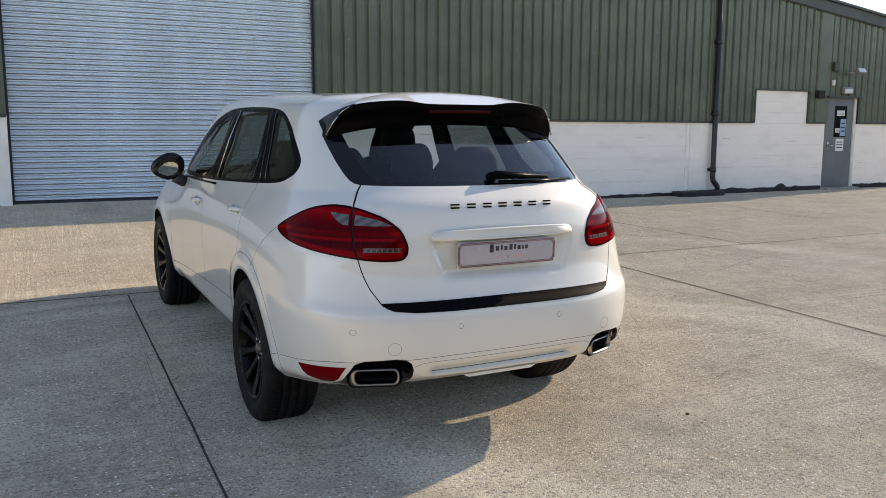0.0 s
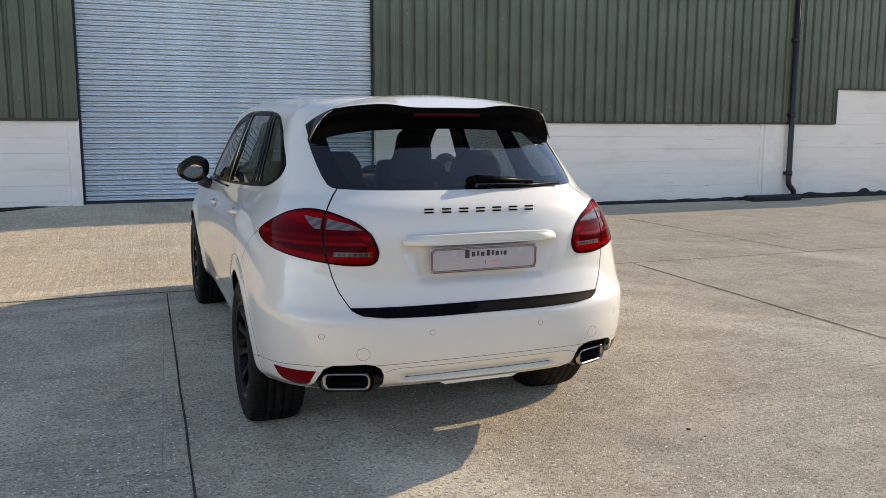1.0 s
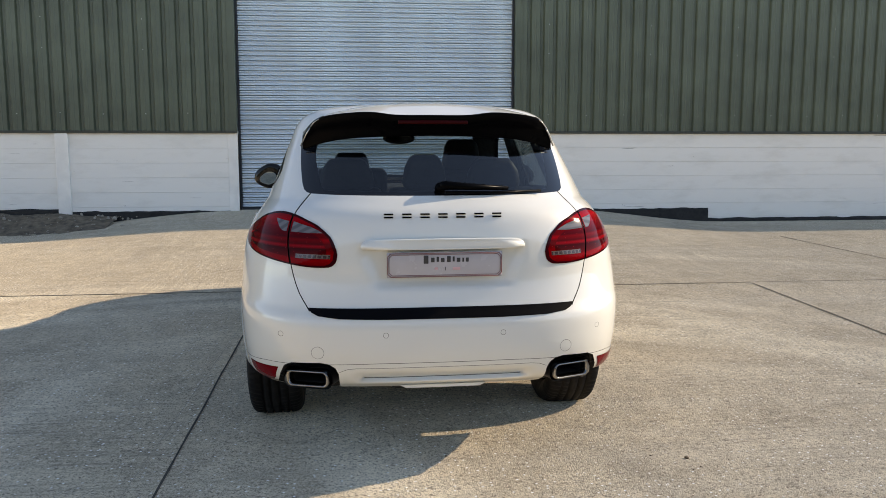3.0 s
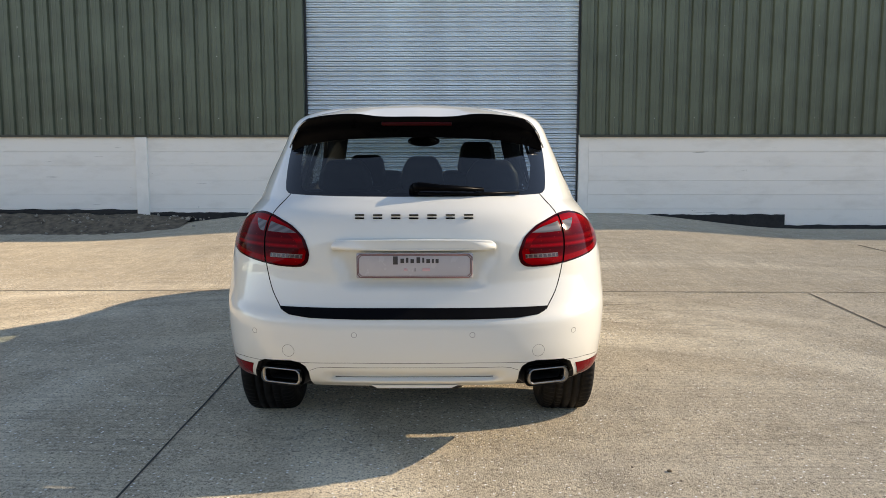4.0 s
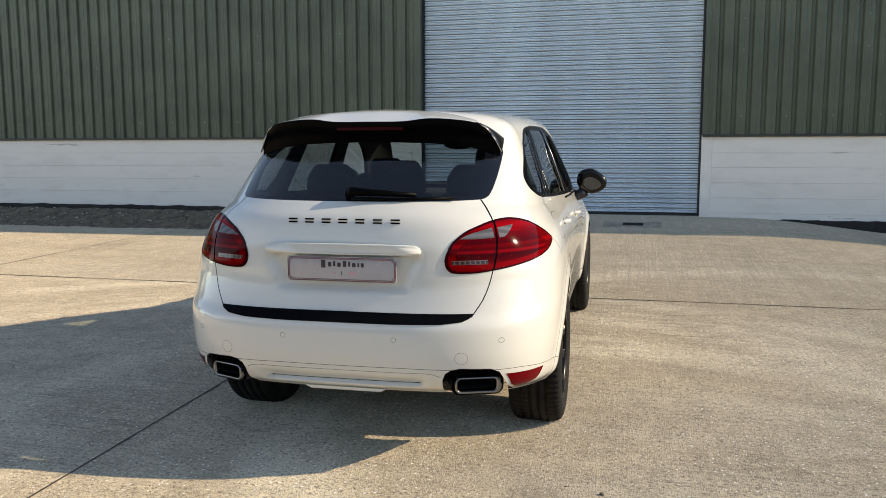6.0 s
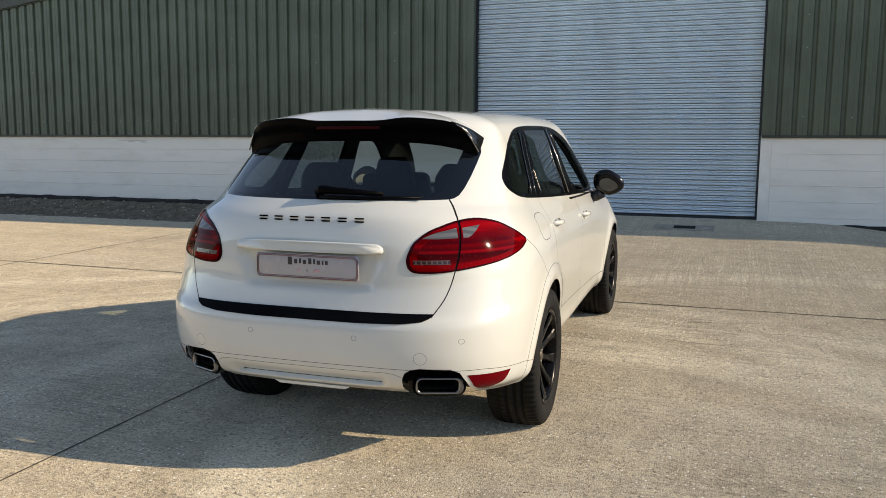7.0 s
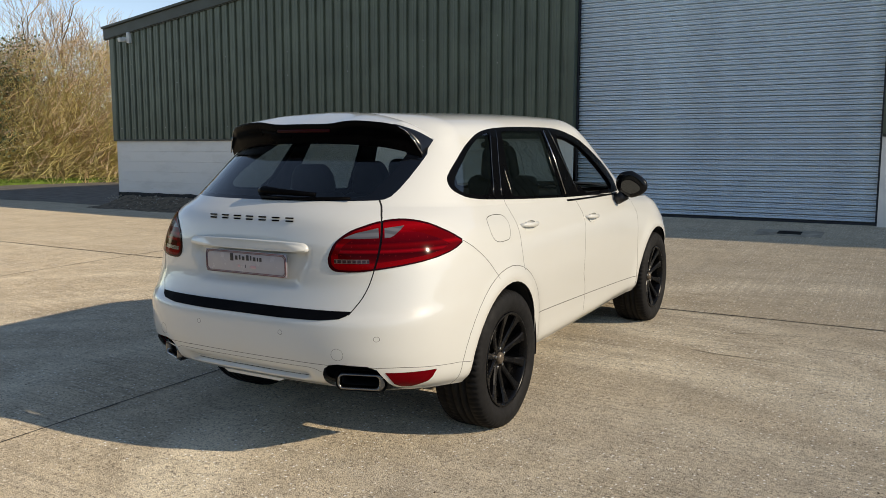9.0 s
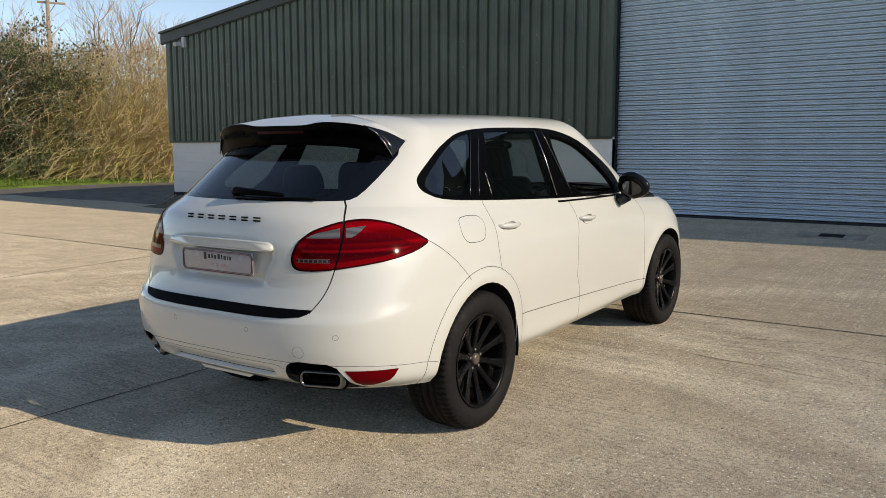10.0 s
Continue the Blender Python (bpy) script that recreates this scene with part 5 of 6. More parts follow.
# plain underside boxes, set low and wide to keep light from under the car
for name, lo, hi, r, label in (
        ("underbody", (-0.62, 0.30, 0.205), (0.62, 3.45, 0.42), 0.03, "dark underbody"), ("floor_pan", (-0.72, 0.47, 0.245), (0.72, 2.42, 0.40), 0.03, "dark floor pan"),
        ("rear_axle_frame", (-0.62, -0.30, 0.235), (0.62, 0.32, 0.42), 0.04, "dark rear axle frame"), ("boot_floor_pan", (-0.46, -0.90, 0.43), (0.46, -0.2, 0.46), 0.01, "dark boot floor pan"),
        ("silencer", (-0.60, -0.68, 0.315), (-0.22, -0.36, 0.44), 0.05, "dark exhaust silencer under the tail"), ("silencer", (0.22, -0.68, 0.315), (0.60, -0.36, 0.44), 0.05, "dark exhaust silencer under the tail"),
        ("spare_well", (-0.24, -0.82, 0.335), (0.24, -0.28, 0.44), 0.05, "dark spare wheel well")):
    bm = bmesh.new()
    box(bm, lo, hi, r)
    part(name, bm, GAP, car, label)
# lip under the middle of the valance
bm = bmesh.new()
v = [bm.verts.new(p) for p in ((-0.20, -0.965, 0.412), (0.20, -0.965, 0.412), (0.20, -0.92, 0.412), (-0.20, -0.92, 0.412), (-0.17, -0.966, 0.398), (0.17, -0.966, 0.398), (0.17, -0.92, 0.400), (-0.17, -0.92, 0.400))]
for q in ((3, 2, 1, 0), (4, 5, 6, 7), (0, 1, 5, 4), (1, 2, 6, 5), (2, 3, 7, 6), (3, 0, 4, 7)):
    bm.faces.new([v[i] for i in q])
bmesh.ops.recalc_face_normals(bm, faces=bm.faces[:])
part("valance_lip", bm, PAINT, car, "white lip under the valance", smooth=False)
# ---- car: tail ----
SP_T = (0.0, 0.25, 0.4, 0.6, 0.75, 0.87, 0.95, 1.0)
SP_LEAD = ((0.0, -0.25, 1.70), (0.17, -0.25, 1.70), (0.29, -0.255, 1.69), (0.42, -0.27, 1.68), (0.51, -0.28, 1.665), (0.575, -0.28, 1.64), (0.62, -0.27, 1.60), (0.645, -0.260, 1.56))
SP_EDGE = ((0.0, -0.528, 1.648), (0.18, -0.525, 1.649), (0.30, -0.515, 1.662), (0.43, -0.495, 1.656), (0.53, -0.462, 1.640), (0.58, -0.432, 1.610), (0.616, -0.405, 1.560), (0.653, -0.379, 1.489))
SP_FOOT = ((0.0, -0.48, 1.552), (0.18, -0.478, 1.551), (0.30, -0.47, 1.549), (0.43, -0.45, 1.54), (0.52, -0.43, 1.525), (0.58, -0.41, 1.51), (0.62, -0.395, 1.498), (0.652, -0.377, 1.487))
TIP = Vector((0.645, -0.260, 1.560))


def on_skin(q, off):
    near, no, _, _ = SKIN_TREE.find_nearest(q)
    return near + (no if no.dot(near - Vector((0, 0.6, 1.2))) > 0 else -no) * off


def spoiler(kind):
    """Roof spoiler with a lowered middle: its painted top, its black rear and underside, or one of the two black end plates."""
    bm = bmesh.new()
    at = lambda knots, t: Vector([spline(SP_T, [k[j] for k in knots], t) for j in range(3)])
    rows = []
    n = 48
    for i in range(-n, n + 1):
        t, s = abs(i) / n, 1 if i >= 0 else -1
        lead, edge = on_skin(at(SP_LEAD, t), 0.004), at(SP_EDGE, t)
        foot = on_skin(at(SP_FOOT, t), 0.003)
        corner, end = at(SP_EDGE, 0.75), on_skin(TIP, 0.005)
        u = min(max(0.0, (t - 0.75) / 0.25), 1.0)
        brow = edge if t <= 0.75 else corner.lerp(end, u) + Vector((0.004, 0.0, 0.012)) * math.sin(u * math.pi)
        if t >= 1:
            edge = on_skin(edge, 0.005)
        if kind == "top":
            mid = lead.lerp(brow, 0.5) + Vector((0, 0, 0.008 * (1 - u)))
            pts = [lead - Vector((0, -0.01, 0.012 * (1 - u))), lead, lead.lerp(mid, 0.5) + Vector((0, 0, 0.004 * (1 - u))), mid, brow + Vector((0, 0.012, 0.003 * (1 - u))), brow]
            if u:
                pts = [p if k == 5 else p.lerp(on_skin(p, 0.004), u) for k, p in enumerate(pts)]
        elif kind == "rear":
            deep = 1 - smooth01(0.75, 1.0, t)
            low = edge + Vector((0, 0.014, -0.052)) * (0.1 + 0.9 * deep)
            pts = [edge, edge + Vector((0, -0.002, -0.010)) * (0.1 + 0.9 * deep), low, low + Vector((0, 0.012, -0.004)) * deep, (low + foot) / 2, foot]
        else:
            if t < 0.75 or (s > 0) != (kind == "right"):
                continue
            pts = [brow.lerp(edge, k / 4) + Vector((0.004, 0, 0.003)) * math.sin(math.pi * k / 4) for k in range(5)]
            pts += [edge + Vector((-0.010, 0.004, -0.002)) * (1 - u)]
        rows.append([bm.verts.new((s * q.x, q.y, q.z)) for q in pts])
    for p, q in zip(rows, rows[1:]):
        for i in range(len(p) - 1):
            bm.faces.new((p[i], p[i + 1], q[i + 1], q[i]))
    bmesh.ops.remove_doubles(bm, verts=bm.verts[:], dist=0.0004)
    bmesh.ops.recalc_face_normals(bm, faces=bm.faces[:])
    return bm


sp = part("roof_spoiler", spoiler("rear"), BLACK_MATT, car, "gloss black roof spoiler")
part("spoiler_top", spoiler("top"), PAINT, sp, "white painted upper face of the spoiler")
for side in ("left", "right"):
    part("end_plate", spoiler(side), BLACK_GLOSS, sp, "gloss black end of the spoiler")
for s in (1, -1):
    bm = bmesh.new()
    tube(bm, [(s * 0.556, -0.449, 1.628), (s * 0.582, -0.432, 1.610), (s * 0.600, -0.420, 1.587)], 0.0032, 8)
    tube(bm, [(s * 0.604, -0.418, 1.582), (s * 0.618, -0.406, 1.558), (s * 0.651, -0.384, 1.493)], 0.004, 8)
    part("end_strip", bm, STEEL, sp, "bright edge strip of the spoiler")
bm = bmesh.new()
box(bm, (-0.17, -0.5275, 1.603), (0.178, -0.49, 1.621), 0.005)
part("brake_light", bm, RED_SHADE, sp, "dark red high brake light")


def bowed(bm, y, k):
    for v in bm.verts:
        v.co.y += y + k * v.co.x ** 2
    return bm


bm = bmesh.new()
# rounded outline, higher at the middle, its face leaning in towards the top
rim = [(-0.366 + 0.061 * k, 1.046 + 0.003 * ((k - 6) / 6) ** 2) for k in range(13)]
rim += [(0.372, 1.056), (0.371, 1.066), (0.366, 1.076), (0.356, 1.084), (0.342, 1.089)]
rim += [(0.305 - 0.061 * k, 1.094 - 0.004 * ((0.305 - 0.061 * k) / 0.342) ** 2) for k in range(11)]
rim += [(-x, z) for x, z in reversed([(0.372, 1.056), (0.371, 1.066), (0.366, 1.076), (0.356, 1.084), (0.342, 1.089)])]
face = bm.faces.new([bm.verts.new((x, -0.031 + 0.10 * (z - 1.046), z)) for x, z in rim])
sides = bmesh.ops.extrude_face_region(bm, geom=[face])["geom"]
back = [v for v in sides if isinstance(v, bmesh.types.BMVert)]
for v in back:
    v.co.y = 0.03
bmesh.ops.bevel(bm, geom=[e for e in bm.edges if not any(v in back for v in e.verts)], offset=0.006, segments=2, affect="EDGES")
bmesh.ops.recalc_face_normals(bm, faces=bm.faces[:])
part("tailgate_handle", bowed(bm, -0.972, 0.09), PAINT, tailgate, "white grip bar above the plate")

# dealer plate: pale plate with double rose lines and plain bars for its wording
plate = new("number_plate")
plate.parent = car
plate.matrix_local = pose(0.004, -0.992, 0.977)
bm = bmesh.new()
box(bm, (-0.262, -0.005, -0.057), (0.262, 0.006, 0.057), 0.006, 2)
part("backing", bm, PLATE, plate, "pale pinkish white plate")
for d, w in ((0.004, 0.0022), (0.010, 0.0016)):
    hx, hz, c = 0.262 - d, 0.057 - d, 0.014
    loop = [(-hx + c, hz), (hx - c, hz), (hx, hz - c), (hx, -hz + c), (hx - c, -hz), (-hx + c, -hz), (-hx, -hz + c), (-hx, hz - c)]
    bm = bmesh.new()
    for (a, b), (e, f) in zip(loop, loop[1:] + loop[:1]):
        tube(bm, [(a, -0.0058, b), (e, -0.0058, f)], w, 6)
    part("border_line", bm, ROSE, plate, "rose border line")
for lo, hi, m in (((-0.10, 0.004), (-0.072, 0.046), INK), ((-0.066, 0.010), (-0.045, 0.036), INK), ((-0.040, 0.012), (-0.026, 0.040), INK), ((-0.021, 0.010), (0.0, 0.034), INK), ((0.006, 0.010), (0.028, 0.042), INK),
                  ((0.033, 0.012), (0.045, 0.040), INK), ((0.050, 0.010), (0.072, 0.034), INK), ((0.077, 0.010), (0.088, 0.034), INK), ((0.092, 0.010), (0.110, 0.034), INK),
                  ((-0.05, -0.024), (-0.03, -0.008), ROSE_PALE), ((0.0, -0.028), (0.004, -0.006), INK), ((0.03, -0.026), (0.075, -0.008), ROSE_PALE)):
    bm = bmesh.new()
    in_by = 0.12 * (hi[0] - lo[0])
    box(bm, (lo[0] + in_by, -0.0066, lo[1] + 0.002), (hi[0] - in_by, -0.004, hi[1] - 0.003), 0.0015)
    part("print_bar", bm, m, plate)

# row of seven plain badge bars
for k, x in enumerate((-0.245, -0.163, -0.081, 0.0, 0.082, 0.165, 0.248)):
    bm = bmesh.new()
    for z0, z1 in ((0.004, 0.0105), (-0.0105, -0.004)):
        box(bm, (x - 0.021, -0.005, 1.194 + z0), (x + 0.021, 0.005, 1.194 + z1), 0.001, 1)
    part("badge_bar", bowed(bm, -0.948, 0.10), BLACK_MATT, tailgate, "black badge bar", smooth=False)

# rear wiper
wiper = new("rear_wiper")
wiper.parent = car
bm = bmesh.new()
tube(bm, [(0.0, -0.858, 1.318), (0.02, -0.862, 1.324), (0.12, -0.860, 1.318), (0.32, -0.832, 1.307)], [0.020, 0.021, 0.016, 0.010], 10)
part("wiper_arm", bm, BLACK_MATT, wiper, "black wiper arm")
bm = bmesh.new()
tube(bm, [(0.02, -0.880, 1.293), (0.25, -0.858, 1.289), (0.49, -0.782, 1.290)], 0.007, 8)
part("wiper_blade", bm, BLACK_MATT, wiper)
bm = bmesh.new()
lathe(bm, [(0.001, 0.03), (0.016, 0.03), (0.022, 0.02), (0.026, 0.0)], pose(0.0, -0.835, 1.308, 60, 0, 0), seg=24)
part("wiper_pivot", bm, BLACK_MATT, wiper)

# exhaust tips in black shrouds
def round_rect(w, h, r, n=6):
    pts = []
    for cx, cz, a0 in ((w - r, h - r, 0), (-w + r, h - r, 90), (-w + r, -h + r, 180), (w - r, -h + r, 270)):
        pts += [(cx + r * math.cos(radians(a0 + 90 * i / n)), cz + r * math.sin(radians(a0 + 90 * i / n))) for i in range(n + 1)]
    return pts


def sleeve(bm, rows):
    rings = [[bm.verts.new((x, y, z)) for x, z in pts] for y, pts in rows]
    for a, b in zip(rings, rings[1:]):
        for i in range(len(a)):
            j = (i + 1) % len(a)
            bm.faces.new((a[i], b[i], b[j], a[j]))
    return rings


for s in (1, -1):
    tip = new("exhaust")
    tip.parent = car
    tip.matrix_local = pose(s * 0.622, -0.912, 0.447, 0, s * 2, s * 25)
    bore = lambda w, h, r: [(x - s * 0.007, z) for x, z in round_rect(w, h, r)]
    bm = bmesh.new()
    sleeve(bm, [(0.25, bore(0.090, 0.026, 0.018)), (0.02, bore(0.090, 0.026, 0.018)), (-0.008, bore(0.091, 0.027, 0.019)), (-0.016, bore(0.095, 0.030, 0.021)), (-0.018, bore(0.101, 0.034, 0.025)), (-0.012, round_rect(0.111, 0.039, 0.028)),
                (0.02, round_rect(0.115, 0.041, 0.030)), (0.25, round_rect(0.115, 0.04, 0.028))])
    part("tail_pipe", bm, PIPE_STEEL, tip, "oval brushed steel tail pipe")
    bm = bmesh.new()
    sleeve(bm, [(0.02, bore(0.089, 0.025, 0.017)), (0.24, bore(0.089, 0.025, 0.017))])
    bm.faces.new([v for v in bm.verts if v.co.y > 0.2])
    part("pipe_bore", bm, GAP, tip, "black bore of the tail pipe")
    bm = bmesh.new()
    sleeve(bm, [(0.004, round_rect(0.124, 0.051, 0.038)), (0.008, round_rect(0.121, 0.048, 0.036)), (0.05, round_rect(0.119, 0.046, 0.034)), (0.26, round_rect(0.119, 0.046, 0.034))])
    r = [v for v in bm.verts if v.co.y > 0.2]
    bm.faces.new(r)
    part("shroud", bm, BLACK_SATIN, tip, "black exhaust surround")

# ---- car: sides ----
for s in (1, -1):
    for (x, y, z), door in (((0.922, 0.335, 1.074), "rear_door"), ((0.925, 1.375, 1.024), "front_door")):
        host = [ob for cx, ob in parts_made.get(door, []) if cx * s > 0]
        bm = bmesh.new()
        tube(bm, [(s * (x - 0.02), y - 0.115, z + 0.004), (s * (x + 0.018), y - 0.085, z + 0.005), (s * (x + 0.036), y - 0.02, z + 0.002), (s * (x + 0.034), y + 0.05, z - 0.002), (s * (x + 0.012), y + 0.10, z - 0.004), (s * (x - 0.02), y + 0.12, z - 0.005)],
             [0.008, 0.012, 0.014, 0.014, 0.012, 0.008], 12)
        for v in bm.verts:
            v.co.x = s * (x + (s * v.co.x - x) * 0.75)
        part("door_handle", bm, PAINT, host[0] if host else car, "white door handle")
        bm = bmesh.new()
        lathe(bm, [(0.001, -0.006), (0.035, -0.004), (0.05, 0.004), (0.052, 0.012)], Matrix.Translation((s * (x - 0.004), y, z - 0.008)) @ pose(0, 0, 0, 0, 90 * s, 0) @ Matrix.Diagonal((0.6, 1.45, 1, 1)), seg=28)
        part("handle_cup", bm, PAINT, host[0] if host else car)
    # mirror
    mirror = new("door_mirror")
    mirror.parent = car
    mirror.matrix_local = pose(s * 1.0, 1.98, 1.205, 0, 0, s * 6)
    tagged(mirror, "black door mirror")
    bm = bmesh.new()
    bmesh.ops.create_uvsphere(bm, u_segments=32, v_segments=20, radius=1)
    for v in bm.verts:
        x, y, z = v.co
        out = s * x
        h = 0.098 - 0.028 * max(0, out)
        v.co = (s * (0.115 * out + 0.01), max(-0.03, (0.10 * y if y > 0 else 0.045 * y)), h * math.copysign(abs(z) ** 0.8, z) + 0.012 * -out)
    part("housing", bm, BLACK_GLOSS, mirror, "gloss black mirror shell")
    bm = bmesh.new()
    bmesh.ops.create_circle(bm, cap_ends=True, segments=36, radius=1)
    for v in bm.verts:
        x, z = v.co.x, v.co.y
        out = s * x
        v.co = (s * (0.068 * out + 0.010), -0.044 - 0.10 * 0.068 * (1 - out) + 0.006 - 0.14 * z * 0.05, (0.050 - 0.016 * max(0, out)) * math.copysign(abs(z) ** 0.85, z) - 0.016 + 0.010 * -out)
    bmesh.ops.recalc_face_normals(bm, faces=bm.faces[:])
    part("mirror_glass", bm, MIRROR_DARK_REFLECT if s > 0 else MIRROR, mirror, "silvered mirror glass")
    bm = bmesh.new()
    tube(bm, [(-s * 0.16, 0.06, -0.10), (-s * 0.09, 0.02, -0.11), (-s * 0.04, 0.01, -0.075)], [0.035, 0.04, 0.045], 12)
    part("mirror_foot", bm, BLACK_SATIN, mirror)
    # strips on the pillars
    bm = bmesh.new()
    tube(bm, [(s * 0.703, 1.036, 1.603), (s * 0.780, 1.040, 1.43), (s * 0.862, 1.044, 1.197)], 0.005, 8)
    part("pillar_strip", bm, STEEL, car, "bright pillar strip")
    for ends, r in ((((0.284, 1.597), (0.077, 1.257)), 0.0028), (((0.362, 1.603), (0.162, 1.25)), 0.0025), (((1.128, 1.603), (1.275, 1.19)), 0.0022), (((0.30, 1.39), (0.292, 1.245)), 0.002)):
        bm = bmesh.new()
        line = []
        for k in range(9):
            y, z = (ends[0][m] + (ends[1][m] - ends[0][m]) * k / 8 for m in (0, 1))
            hit = SKIN_TREE.ray_cast(Vector((s * 1.5, y, z)), Vector((-s, 0, 0)))[0]
            if hit:
                line.append(hit + Vector((s * 0.001, 0, 0)))
        tube(bm, line, r, 6)
        part("glazing_strip", bm, DARK_STEEL, car, "thin bright glazing strip")
# ---- car: cabin ----
def cushion(bm, lo, hi, bevel=0.05, seg=4):
    return box(bm, lo, hi, bevel, seg)


def seat(x, y, low=0.0, name="front_seat"):
    st = new(name)
    st.parent = car
    st.matrix_local = pose(x, y, 0.42)
    bm = bmesh.new()
    cushion(bm, (-0.25, -0.02, 0.12), (0.25, 0.50, 0.30), 0.07)
    part("seat_cushion", bm, LEATHER, st)
    bm = bmesh.new()
    cushion(bm, (-0.25, -0.07, 0.0), (0.25, 0.07, 0.66), 0.065)
    bmesh.ops.transform(bm, matrix=pose(0, -0.03, 0.24, 14, 0, 0), verts=bm.verts[:])
    part("backrest", bm, LEATHER, st, "black leather backrest")
    bm = bmesh.new()
    cushion(bm, (-0.135, -0.05, 0.0), (0.135, 0.05, 0.22), 0.049, 6)
    for v in bm.verts:
        v.co.x *= 1 - 0.25 * smooth01(0.1, 0.23, v.co.z)
    bmesh.ops.transform(bm, matrix=pose(0, -0.205, 0.875 - low, 8, 0, 0), verts=bm.verts[:])
    part("headrest", bm, LEATHER, st)


seat(0.38, 1.28, 0.01)
seat(-0.38, 1.28, 0.10)
bench = new("rear_bench")
bench.parent = car
bm = bmesh.new()
cushion(bm, (-0.66, 0.25, 0.50), (0.66, 0.75, 0.74), 0.06)
part("seat_cushion", bm, LEATHER, bench)
for x, w in ((-0.45, 0.235), (0.0, 0.19), (0.45, 0.235)):
    bm = bmesh.new()
    cushion(bm, (x - w, -0.06, 0.0), (x + w, 0.06, 0.60), 0.055)
    bmesh.ops.transform(bm, matrix=pose(0, 0.22, 0.66, 14, 0, 0), verts=bm.verts[:])
    part("backrest", bm, LEATHER, bench, "black leather rear backrest")
for x, w, h in ((-0.42, 0.155, 0.155), (0.02, 0.125, 0.175), (0.42, 0.155, 0.155)):
    bm = bmesh.new()
    cushion(bm, (x - w, -0.05, 0.0), (x + w, 0.05, h), 0.049, 6)
    for v in bm.verts:
        t = v.co.z / h
        v.co.x = x + (v.co.x - x) * (1 - 0.28 * smooth01(0.5, 1.05, t))
        v.co.z += 0.03 * (1 - ((v.co.x - x) / w) ** 2) * smooth01(0.6, 1.0, t)
    bmesh.ops.transform(bm, matrix=pose(0, 0.075, 1.235, 6, 0, 0), verts=bm.verts[:])
    part("headrest", bm, LEATHER, bench)
bm = bmesh.new()
cushion(bm, (-0.78, 2.05, 0.80), (0.78, 2.70, 1.10), 0.08)
part("dashboard", bm, INTERIOR, car, "black dashboard")
bm = bmesh.new()
box(bm, (-0.80, -0.78, 0.44), (0.80, 2.1, 0.50), 0.02)
part("cabin_floor", bm, INTERIOR, car, "black carpeted floor")
bm = bmesh.new()
box(bm, (-0.68, -0.75, 0.98), (0.68, 0.10, 1.00), 0.005)
part("luggage_cover", bm, INTERIOR, car, "black luggage cover")
bm = bmesh.new()
ring = [(0.185 * math.cos(2 * math.pi * k / 40), 0.185 * math.sin(2 * math.pi * k / 40)) for k in range(41)]
tube(bm, [pose(0.38, 1.92, 1.03, 68, 0, 0) @ Vector((a, b, 0)) for a, b in ring], 0.016, 10, False)
for a in (0, 180, 270):
    tube(bm, [pose(0.38, 1.92, 1.03, 68, 0, 0) @ Vector((r * math.cos(radians(a)), r * math.sin(radians(a)), -0.02)) for r in (0.02, 0.18)], 0.018, 8)
part("steering_wheel", bm, INTERIOR, car, "black steering wheel")
bm = bmesh.new()
bmesh.ops.create_uvsphere(bm, u_segments=24, v_segments=14, radius=1, matrix=Matrix.Translation((0.0, 1.76, 1.50)) @ Matrix.Diagonal((0.125, 0.03, 0.042, 1)))
tube(bm, [(0.0, 1.78, 1.52), (0.0, 1.86, 1.60)], 0.022, 8)
part("cabin_mirror", bm, BLACK_SATIN, car, "black interior mirror")
bm = bmesh.new()
bmesh.ops.create_circle(bm, cap_ends=True, segments=32, radius=1, matrix=Matrix.Translation((0.004, 1.727, 1.50)) @ pose(0, 0, 0, 101, 0, 6) @ Matrix.Diagonal((0.10, 0.03, 1, 1)))
part("cabin_mirror_glass", bm, MIRROR_DARK_REFLECT, car)
# ---- verge, hedge and pole beyond the corner ----
def verge_ground(x, y):
    return ground_z(x, y) + 0.05


bm = bmesh.new()
rows = []
for i in range(31):
    t = i / 30
    x0, y0 = -23.2 + 2.6 * t, 6 + 26 * t
    rows.append([bm.verts.new((x0 - d, y0 + 0.12 * d, ground_z(x0 - d, y0) + (0.0 if k == 0 else 0.09) + 0.012 * d)) for k, d in enumerate((0, 0.12, 1.5, 3, 6, 12, 40))])
for a, b in zip(rows, rows[1:]):
    for k in range(6):
        bm.faces.new((a[k], b[k], b[k + 1], a[k + 1]))
bmesh.ops.recalc_face_normals(bm, faces=bm.faces[:])
tagged(link_mesh("grass_verge", bm, GRASS), "mown grass verge beside the yard", "grass", kind="structure")
rng = random.Random(21)
verts, faces = [], []
for k in range(9000):
    t = rng.uniform(0.15, 0.8)
    d = rng.random() ** 1.5 * 5.0 + 0.05
    x, y = -23.2 + 2.6 * t - d, 6 + 26 * t + 0.12 * d
    z = ground_z(x, y) + 0.085 + 0.012 * d
    h, w, a = rng.uniform(0.05, 0.13) * (1 + 1.2 * (d > 2.6)), 0.018, rng.uniform(0, 6.28)
    n = len(verts)
    verts += [(x - w * math.cos(a), y - w * math.sin(a), z), (x + w * math.cos(a), y + w * math.sin(a), z), (x + rng.uniform(-0.05, 0.05), y + rng.uniform(-0.05, 0.05), z + h)]
    faces.append((n, n + 1, n + 2))
me = bpy.data.meshes.new("grass_blades")
me.from_pydata(verts, [], faces)
me.materials.append(GRASS)
tagged(new("grass_blades", me), "tufts of grass at the hedge foot", "grass", kind="stuff")


